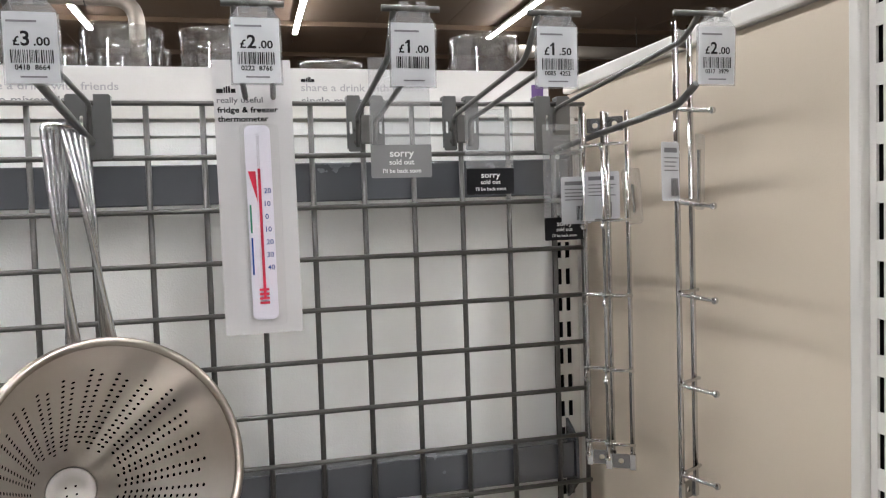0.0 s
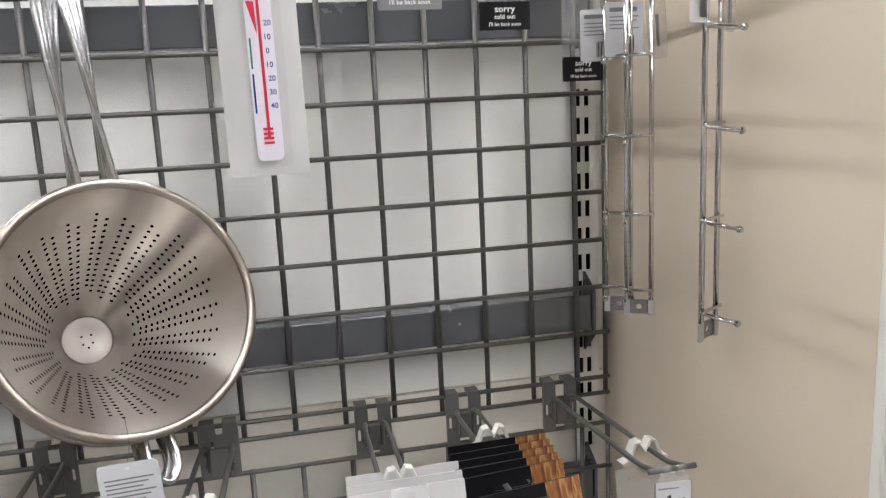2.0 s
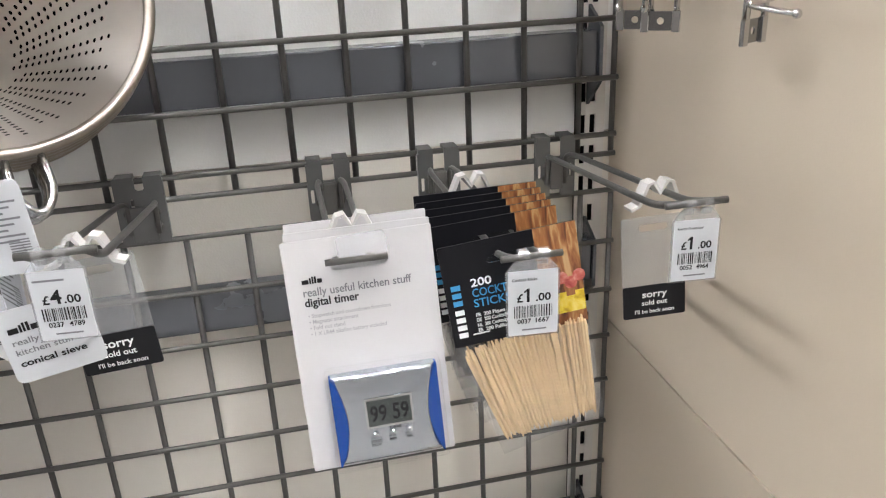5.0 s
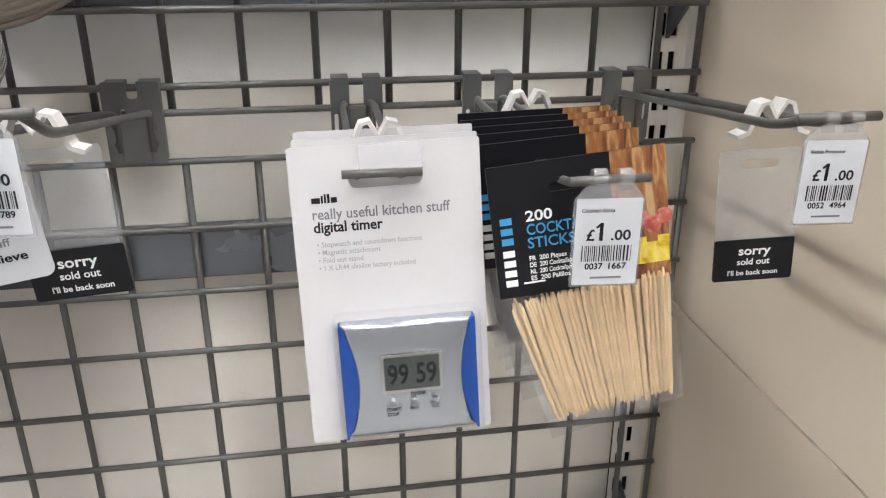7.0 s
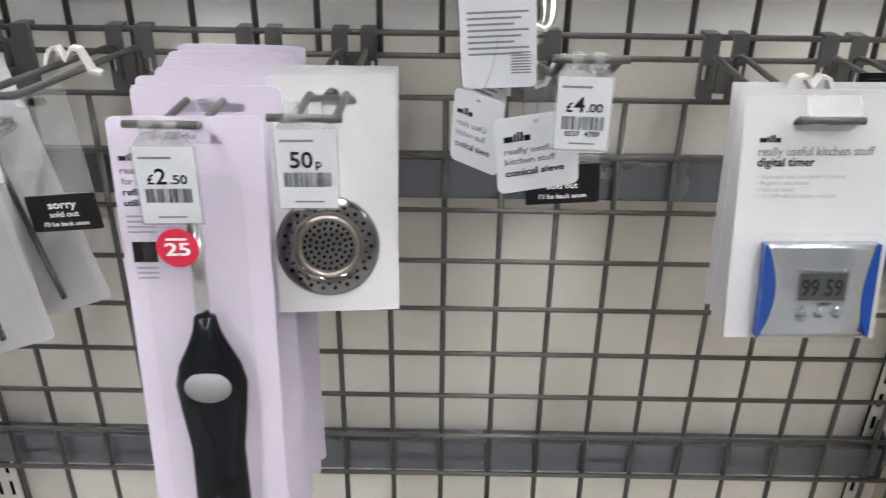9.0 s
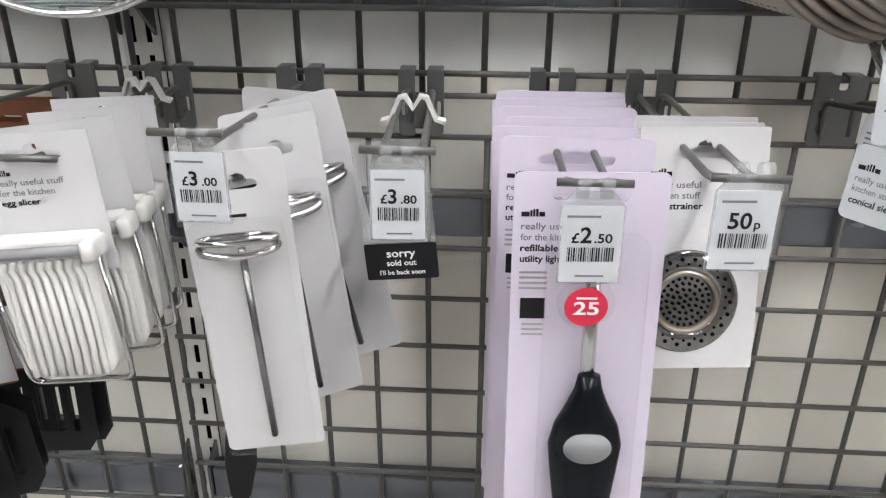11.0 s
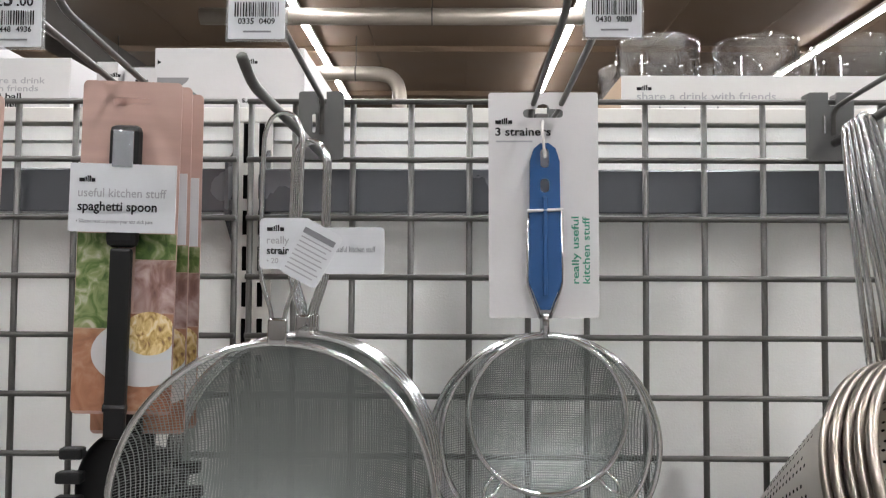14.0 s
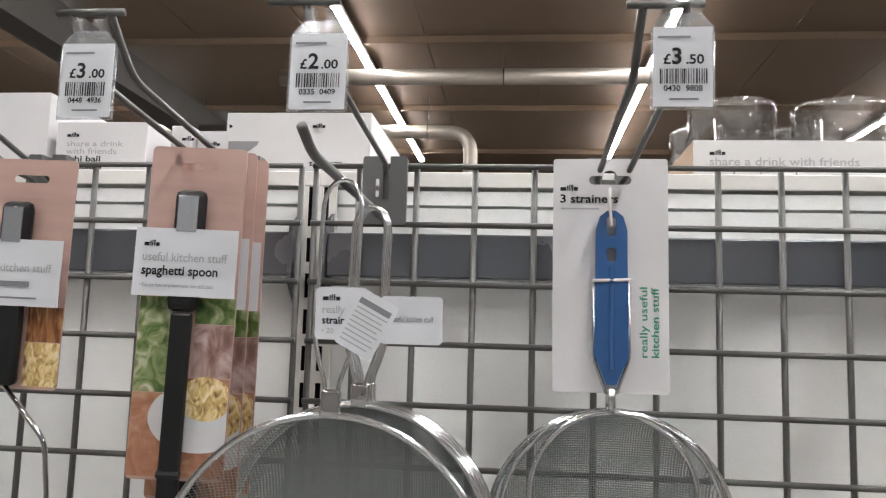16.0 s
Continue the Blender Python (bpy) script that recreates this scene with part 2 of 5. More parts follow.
def box(x0, x1, y0, y1, z0, z1, bm=None, bevel=0.0):
    own = bm if bm is not None else bmesh.new()
    m = Matrix.LocRotScale(((x0 + x1) / 2, (y0 + y1) / 2, (z0 + z1) / 2), None, (abs(x1 - x0), abs(y1 - y0), abs(z1 - z0)))
    r = bmesh.ops.create_cube(own, size=1, matrix=m)
    if bevel:
        edges = list({e for v in r["verts"] for e in v.link_edges})
        bmesh.ops.bevel(own, geom=edges, offset=bevel, segments=2, affect="EDGES", profile=0.5)
    return own


def rounded(pts, r, steps=5):
    """A path with its inner corners rounded."""
    pts = [Vector(p) for p in pts]
    out = [pts[0]]
    for a, b, c in zip(pts, pts[1:], pts[2:]):
        u, v = (a - b), (c - b)
        d = min(r, u.length * 0.49, v.length * 0.49)
        p, q = b + u.normalized() * d, b + v.normalized() * d
        for i in range(steps + 1):
            t = i / steps
            out.append(p * (1 - t) ** 2 + b * 2 * t * (1 - t) + q * t * t)
    out.append(pts[-1])
    return out


def tube(pts, r, n=8, closed=False, bm=None):
    own = bm if bm is not None else bmesh.new()
    pts = [Vector(p) for p in pts]
    k = len(pts)
    side = None
    rings = []
    for i, p in enumerate(pts):
        a = pts[i - 1] if (i or closed) else p
        b = pts[(i + 1) % k] if (i < k - 1 or closed) else p
        d = (b - a).normalized()
        if side is None:
            side = d.orthogonal().normalized()
        side = (side - d * side.dot(d)).normalized()
        up = d.cross(side)
        rings.append([own.verts.new(p + (side * math.cos(2 * math.pi * j / n) + up * math.sin(2 * math.pi * j / n)) * r) for j in range(n)])
    for i in range(k if closed else k - 1):
        a, b = rings[i], rings[(i + 1) % k]
        off = 0
        if closed and i == k - 1:
            off = min(range(n), key=lambda o: (a[0].co - b[o].co).length)
        for j in range(n):
            own.faces.new((a[j], a[(j + 1) % n], b[(j + 1 + off) % n], b[(j + off) % n]))
    if not closed:
        own.faces.new(rings[0])
        own.faces.new(rings[-1])
    return own


def lathe(profile, n=48, bm=None, m=None):
    """Turn (radius, height) pairs about the z axis."""
    own = bm if bm is not None else bmesh.new()
    m = m or Matrix()
    rings = []
    for r, h in profile:
        if r < 1e-6:
            rings.append([own.verts.new(m @ Vector((0, 0, h)))])
        else:
            rings.append([own.verts.new(m @ Vector((r * math.cos(2 * math.pi * j / n), r * math.sin(2 * math.pi * j / n), h))) for j in range(n)])
    for a, b in zip(rings, rings[1:]):
        for j in range(n):
            q = [a[j % len(a)], a[(j + 1) % len(a)], b[(j + 1) % len(b)], b[j % len(b)]]
            q = list(dict.fromkeys(q))
            if len(q) > 2:
                own.faces.new(q)
    return own


def circle(r, n=40, c=(0, 0), y=0.0):
    return [(c[0] + r * math.cos(2 * math.pi * i / n), y, c[1] + r * math.sin(2 * math.pi * i / n)) for i in range(n)]


def round_rect(w, h, r, cx=0.0, cz=0.0, n=4):
    out = []
    for sx, sz, a0 in ((1, 1, 0), (-1, 1, 90), (-1, -1, 180), (1, -1, 270)):
        for i in range(n + 1):
            a = radians(a0 + 90 * i / n)
            out.append((cx + sx * (w / 2 - r) + r * math.cos(a), cz + sz * (h / 2 - r) + r * math.sin(a)))
    return out


def slot(cx, cz, w=0.026, h=0.006, hump=0.004):
    """The hang hole of a blister card."""
    o = [(cx + x, cz + z) for x, z in round_rect(w, h, h * 0.49, n=3)]
    if hump:
        top = [(cx + 0.005 * math.cos(radians(a)), cz + h / 2 + hump * math.sin(radians(a))) for a in (0, 45, 90, 135, 180)]
        o = [p for p in o if not (abs(p[0] - cx) < 0.006 and p[1] > cz)]
        right = [p for p in o if p[0] > cx and p[1] >= cz]
        left = [p for p in o if p[0] <= cx]
        low = [p for p in o if p[0] > cx and p[1] < cz]
        o = right + top + left + low
    return o


def flat(outline, thick=0.0008, holes=(), y=0.0, bm=None):
    """A flat sheet in the xz plane, with holes through it; its face looks to -y."""
    own = bm if bm is not None else bmesh.new()
    edges = []
    for loop in (outline, *holes):
        vs = [own.verts.new((x, y, z)) for x, z in loop]
        edges += [own.edges.new((vs[i], vs[(i + 1) % len(vs)])) for i in range(len(vs))]
    if holes:
        faces = [f for f in bmesh.ops.triangle_fill(own, use_beauty=True, edges=edges)["geom"] if isinstance(f, bmesh.types.BMFace)]
    else:
        faces = [own.faces.new([e.verts[0] for e in edges])]
    if thick:
        ext = bmesh.ops.extrude_face_region(own, geom=faces)["geom"]
        bmesh.ops.translate(own, vec=(0, thick, 0), verts=[v for v in ext if isinstance(v, bmesh.types.BMVert)])
    return own


def rect(x0, x1, z0, z1):
    return [(x0, z0), (x1, z0), (x1, z1), (x0, z1)]


FONT_CACHE = {}


def glyphs(text, bold=0.0):
    key = (text, bold)
    if key not in FONT_CACHE:
        cu = bpy.data.curves.new("letters", "FONT")
        cu.body = text
        cu.resolution_u = 3
        cu.offset = bold
        ob = new("letters", cu)
        me = bpy.data.meshes.new_from_object(ob.evaluated_get(bpy.context.evaluated_depsgraph_get()))
        bpy.data.objects.remove(ob)
        co = np.array([v.co[:] for v in me.vertices])
        FONT_CACHE[key] = (co, [tuple(p.vertices) for p in me.polygons])
        bpy.data.meshes.remove(me)
    return FONT_CACHE[key]


def words(parent, rows, mat, y=-0.0006, name="lettering", label=""):
    """Printed words: rows of text, left edge, baseline, cap height, width (0: natural) and turn in degrees."""
    bm = bmesh.new()
    for text, x, z, cap, width, turn in rows:
        co, faces = glyphs(text, 0.022 if mat in (BLACK, WHITE_INK) else 0.012)
        if not len(co):
            continue
        s = cap / 0.69
        sx = width / (co[:, 0].max() - co[:, 0].min()) if width else s
        c, d = math.cos(radians(turn)), math.sin(radians(turn))
        x0 = co[:, 0].min()
        vs = []
        for px, pz, _ in co:
            u, w = (px - x0) * sx, pz * s
            vs.append(bm.verts.new((x + u * c - w * d, y, z + u * d + w * c)))
        for f in faces:
            try:
                bm.faces.new([vs[i] for i in f])
            except ValueError:
                pass
    return part(name, bm, mat, parent, label)


def bars(parent, rows, mat, y=-0.0006, name="print_bar", label="", thick=0.0):
    """Printed bars (x0, x1, z0, z1)."""
    bm = bmesh.new()
    for r in rows:
        flat(rect(*r), thick, y=y, bm=bm)
    ob = part(name, bm, mat, parent, label)
    return tagged(ob, kind="stuff") if name in ("barcode", "small_print") else ob


# ---- the setting ----
def slab(name, x0, x1, y0, y1, z0, z1, mat, label, category, bevel=0.0):
    return tagged(part(name, box(x0, x1, y0, y1, z0, z1, bevel=bevel), mat), label, category, kind="structure")


slab("floor", -9, 9, -6, 16, -0.1, 0, FLOOR, "grey vinyl shop floor", "floor")
slab("wall_back", -9, 9, 16, 16.2, 0, 4.6, ROOF, "dark brown far shop wall", "wall")
slab("wall_front", -9, 9, -6.2, -6, 0, 4.6, SHOP_WALL, "plain grey shop wall", "wall")
slab("wall_left", -9.2, -9, -6.2, 16.2, 0, 4.6, SHOP_WALL, "plain grey shop wall", "wall")
slab("wall_right", 9, 9.2, -6.2, 16.2, 0, 4.6, SHOP_WALL, "plain grey shop wall", "wall")
bm = box(-9.2, 9.2, -6.2, 16.2, 4.6, 4.75)
for i in range(15):
    x = -9 + i * 1.2
    box(x, x + 1.192, -6.2, 16.2, 4.575, 4.6, bm)
for i in range(9):
    box(-9.2, 9.2, -5 + i * 2.4, -4.94 + i * 2.4, 4.5, 4.575, bm)
tagged(part("ceiling", bm, ROOF), "brown profiled roof deck over the shop", "ceiling", kind="structure")
for x in (-5.9, -2.5, 0.57, 3.85):
    lamp = thing("strip_light", "long white ceiling strip light, lit", "strip light", "ceiling strip lights", at=pose(x, 3.2, 4.47))
    part("diffuser", box(-0.035, 0.035, -9, 9, -0.02, 0, bevel=0.004), LAMP, lamp, "glowing white diffuser")
    part("housing", box(-0.042, 0.042, -9.02, 9.02, 0.002, 0.045), WHITE_STEEL, lamp)
tagged(part("roof_beam", box(-5.3, -5.0, -6, 16, 4.05, 4.45), STEEL_DARK), "dark steel roof beam", "beam")


def pipe(name, label, pts, r, hangers):
    root = thing(name, label, "pipe", "roof pipes")
    part("pipe_run", tube(pts, r, 16), DUCT, root, smooth=True)
    for x, y, z in hangers:
        part("hanger", tube([(x, y, z), (x, y, 4.6)], 0.006, 6), STEEL_DARK, root, "thin dark hanger rod")
        part("clamp", tube([(x + 0.0, y + (r + 0.004) * math.cos(a), z + (r + 0.004) * math.sin(a)) for a in [2 * math.pi * i / 20 for i in range(20)]], 0.008, 6, True), STEEL_DARK, root)
    return root


pipe("duct_pipe", "shiny galvanised duct pipe under the roof", [(-3.4, 7.3, 4.24), (0.9, 7.3, 4.24)], 0.086, [(x, 7.3, 4.24) for x in (-3, -1, 0.6)])
pipe("elbow_pipe", "galvanised pipe with an elbow turning down", rounded([(-6, 9.0, 4.1), (-1.45, 9.0, 4.1), (-1.45, 9.0, 2.2)], 0.3, 8), 0.09, [(x, 9.0, 4.1) for x in (-5, -2)])
pipe("vent_pipe", "galvanised vent pipe under the roof", [(3.8, 11, 4.0), (6.5, 11, 4.0)], 0.1, [(x, 11, 4.0) for x in (4.2, 6)])

# the display unit's back, its rails and uprights
slab("display_back", -2.2, 0.06, 0.046, 0.06, 1.1905, 1.6225, CREAM, "off-white steel back panel of the display unit", "back panel")
# same panel as above; its shading is painted in by the darker cream
slab("display_back_lower", -2.2, 0.06, 0.046, 0.06, 0.0, 1.188, SHADED_CREAM, "lower part of the off-white steel back panel, shade put into its colour", "back panel")
slab("display_back_top", -2.2, 0.06, 0.0445, 0.06, 1.625, 1.638, CREAM, "off-white steel strip above the back panel", "back panel")
slab("back_panel_cap", -2.2, 0.06, 0.040, 0.075, 1.641, 1.655, WHITE_STEEL, "white folded cap along the back panel", "trim", 0.001)
slab("top_shelf", -2.2, 0.9, 0.077, 0.55, 1.630, 1.650, WHITE_STEEL, "white shelf on top behind the grid", "shelf")
slab("rear_panel", -2.2, 0.9, 0.56, 0.575, 0.0, 1.45, CREAM, "plain rear panel of the shelving", "back panel")
slab("base_plinth", -2.2, 0.06, -0.3, 0.046, 0.0, 0.14, GREY, "dark grey plinth under the display", "plinth")
slab("side_panel", 0.052, 0.07, -0.3605, 0.08, 0.9925, 1.672, BEIGE, "smooth beige steel end panel", "side panel")
slab("side_panel_lower", 0.052, 0.07, -0.3605, 0.08, 0.0, 0.990, BEIGE, "smooth beige steel end panel, lower sheet", "side panel")
slab("side_panel_cap", 0.046, 0.074, -0.3595, 0.08, 1.673, 1.688, WHITE_STEEL, "white folded cap on the end panel", "trim", 0.002)
slab("side_panel_edge", 0.047, 0.076, -0.371, -0.3608, 0.0, 1.70, WHITE_STEEL, "white folded front edge of the end panel", "trim", 0.002)


def upright(name, x0, x1, y, cols, label, side=False, z0=0.0, z1=1.64, pitch=0.0325, hole=0.022):
    """A slotted steel upright: real slots, with a near-black strip behind that paints their shade."""
    root = thing(name, label, "slotted upright")
    w = x1 - x0
    hw = 0.0055
    xs = [x0 + c for c in cols]
    bm = bmesh.new()
    edges = [x0] + [v for c in xs for v in (c - hw / 2, c + hw / 2)] + [x1]
    for a, b in zip(edges[0::2], edges[1::2]):
        box(a, b, 0, 0.002, z0, z1, bm)
    n = int((z1 - z0) / pitch)
    for i in range(n):
        for c in xs:
            box(c - hw / 2, c + hw / 2, 0.0002, 0.0018, z0 + i * pitch, z0 + i * pitch + pitch - hole, bm)
    part("slotted_face", bm, WHITE_STEEL, root)
    # added black strip: stands for the shade inside the hollow upright
    part("slot_shade", box(x0 + 0.001, x1 - 0.001, 0.004, 0.007, z0, z1), HOLLOW_SHADE, root, "near-black strip painting the shade behind the slots")
    root.matrix_basis = pose(0, y, 0) if not side else pose(*side)
    return root


upright("corner_upright", 0.012, 0.040, 0.034, (0.0065, 0.0162), "white slotted steel upright in the corner", pitch=0.0295, hole=0.0175)
upright("seam_upright", -0.962, -0.928, 0.036, (0.010, 0.024), "white slotted steel upright behind the grid seam")
upright("front_upright", 0.0, 0.062, 0, (0.008, 0.0205, 0.041, 0.0535), "white slotted steel upright at the end panel's front", side=(0.053, -0.3715, 0, 0, 0, -90), z1=1.9, pitch=0.035, hole=0.022)


# ---- wire grids ----
def grid_panel(xr, xl, ztop, first, pitch_z):
    root = thing("wire_grid", "dark grey welded wire grid panel on the display back", "wire grid", "wire grid panels")
    rv, rh = 0.0027, 0.0025
    zs = [ztop - pitch_z * i for i in range(10)] + [ztop - pitch_z * 9 - 0.018]
    wire = part("vertical_wire", tube([(0, 0, zs[0]), (0, 0, zs[-1])], rv, 8), GREY, root, smooth=True)
    wire.matrix_basis = pose(xr, 0, 0)
    again("vertical_wire", wire, pose(xl, 0, 0), root)
    x = first
    while x > xl + 0.02:
        again("vertical_wire", wire, pose(x, 0, 0), root)
        x -= 0.05
    w = part("horizontal_wire", tube([(xl - 0.002, -0.0045, 0), (xr + 0.002, -0.0045, 0)], rh, 8), GREY, root, smooth=True)
    w.matrix_basis = pose(0, 0, zs[0])
    for z in zs[1:]:
        again("horizontal_wire", w, pose(0, 0, z), root)
    return root


UP, LOW, PZ, PZL = 1.65, 1.1475, 0.05, 0.0506
grid_panel(0.032, -0.938, UP, 0.0, PZ)
grid_panel(0.034, -0.936, LOW, 0.004, PZL)
grid_panel(-0.951, -1.92, UP, -0.99, PZ)
grid_panel(-0.951, -1.92, LOW, -0.99, PZL)


def cross_rail(x0, x1, z0, z1, end=True):
    root = thing("grid_rail", "dark grey steel rail carrying the wire grid", "rail", "grid rails")
    part("bar", box(x0, x1, 0.008, 0.030, z0, z1, bevel=0.0015), RAIL, root)
    for x in ((x0, x1) if end else ()):
        s = 1 if x == x0 else -1
        bm = bmesh.new()
        a = [(x - s * 0.0005, 0.032, z1 + 0.02), (x - s * 0.0005, 0.032, z0 - 0.03), (x - s * 0.0005, 0.004, z0 - 0.005), (x - s * 0.0005, 0.004, z1 + 0.004)]
        vs = [bm.verts.new(p) for p in a] + [bm.verts.new((p[0] - s * 0.003, p[1], p[2])) for p in a]
        bm.faces.new(vs[:4])
        bm.faces.new(vs[4:][::-1])
        for i in range(4):
            bm.faces.new((vs[i], vs[(i + 1) % 4], vs[4 + (i + 1) % 4], vs[4 + i]))
        part("end_bracket", bm, RAIL, root)
    return root


for z0, z1 in ((1.556, 1.594), (1.250, 1.289), (1.052, 1.090), (0.736, 0.774)):
    cross_rail(-0.928, 0.020, z0, z1)
    cross_rail(-1.9, -0.962, z0, z1)


# ---- hooks, tickets and signs ----
def notched(w, h, cz):
    """A folded steel plate with a notch in its head, a slot and turned-back edges."""
    t, d = cz + h / 2, cz - h / 2
    out = [(-w / 2, d + 0.002), (-w / 2 + 0.002, d), (w / 2 - 0.002, d), (w / 2, d + 0.002), (w / 2, t - 0.0015), (w / 2 - 0.0015, t), (0.0045, t), (0.0045, t - 0.010), (0.003, t - 0.0115), (-0.001, t - 0.0115), (-0.0025, t - 0.010), (-0.0025, t), (-w / 2 + 0.0015, t), (-w / 2, t - 0.0015)]
    bm = flat(out, 0.0018, y=-0.0115, holes=[round_rect(0.003, 0.016, 0.0014, -0.006, cz + 0.002)])
    for s in (-1, 1):
        box(s * (w / 2 - 0.0008) - 0.0008, s * (w / 2 - 0.0008) + 0.0008, -0.0096, -0.006, d + 0.003, t - 0.003, bm)
    return bm


def twin_hook(x, z, reach=0.265, rise=0.03, lift=0.0, gap=0.022, wide=False, base=-0.016, skew=0.0):
    """Display hook: clips over the wire, two arms that turn up to a ticket bar."""
    root = thing("display_hook", "grey display hook with two wire arms, clipped over the grid", "display hook", "display hooks", at=pose(x, 0, z))
    if wide:
        part("clip_plate", notched(0.038, 0.056, -0.020), PLATE, root)
        for s in (-1, 1):
            part("wire_tab", box(s * 0.011 - 0.007, s * 0.011 + 0.007, -0.0110, 0.005, 0.0035, 0.0075, bevel=0.001), PLATE, root)
        part("stiffener", box(-0.010, 0.010, -0.0145, -0.0118, -0.046, -0.016, bevel=0.001), PLATE, root)
    else:
        for s in (-1, 1):
            bm = flat(round_rect(0.0125, 0.054, 0.002, s * 0.0112, -0.020), 0.002, y=-0.0115, holes=[round_rect(0.0028, 0.012, 0.0012, s * 0.0145, -0.024)])
            box(s * 0.0112 - 0.006, s * 0.0112 + 0.006, -0.0110, 0.005, 0.0035, 0.0070, bm)
            box(s * 0.0175 - 0.0007, s * 0.0175 + 0.0007, -0.0115, -0.0065, -0.044, 0.003, bm)
            part("clip_strap", bm, PLATE, root)
        part("clip_spring", box(-0.006, 0.006, -0.016, -0.0118, -0.040, -0.012, bevel=0.0015), GREY, root)
    for s in (-1, 1):
        a = s * gap / 2
        p = rounded([(a * 0.75, -0.0135, base - 0.027), (a * 0.75, -0.0138, base - 0.001), (a, -0.03, base + lift * 0.08), (a + skew * 0.9, -reach + 0.03, base + lift), (a + skew, -reach, base + lift + rise)], 0.012)
        arm = part("arm", tube(p, 0.0023, 8), GREY, root, smooth=True)
        for dz in (-0.010, -0.022):
            part("weld", lathe([(0, 0.0012), (0.0022, 0.0009), (0.0030, 0)], 10, m=Matrix.Translation((a * 0.75 + s * 0.0012, -0.0116, base + dz)) @ Matrix.Rotation(radians(90), 4, "X")), GREY, arm, smooth=True)
    zc = base + lift + rise
    part("ticket_bar", tube([(skew - 0.019, -reach, zc), (skew + 0.019, -reach, zc)], 0.0022, 8), GREY, root, smooth=True)
    return root


def prong_hook(x, z, reach=0.275, up=0.014, prong=0.265, drop=0.048, lift=0.012, tip=-0.02, bend=0.8, thick=0.0034):
    """Display hook with a plate, one product prong and a ticket arm over it."""
    root = thing("display_hook", "grey plate hook with a product prong and a ticket arm", "display hook", "display hooks", at=pose(x, 0, z))
    part("clip_plate", notched(0.038, 0.058, -0.022), PLATE, root)
    for s in (-1, 1):
        part("wire_tab", box(s * 0.012 - 0.006, s * 0.012 + 0.006, -0.0110, 0.005, 0.0035, 0.0075, bevel=0.001), PLATE, root)
    p = rounded([(0.002, -0.0125, -drop), (0.002, -prong + 0.022, -drop + (tip + drop) * bend - 0.002), (0.002, -prong, tip + 0.006)], 0.012)
    part("prong", tube(p, thick, 10), GREY, root, smooth=True)
    p = rounded([(0.001, -0.0128, -0.030), (0.001, -0.0132, -0.008), (0.004, -0.028, -0.004), (0.004, -reach + 0.02, lift), (0.004, -reach, lift + up)], 0.012)
    part("ticket_arm", tube(p, 0.0022, 8), GREY, root, smooth=True)
    part("ticket_bar", tube([(-0.016, -reach, lift + up), (0.022, -reach, lift + up)], 0.0022, 8), GREY, root, smooth=True)
    return root


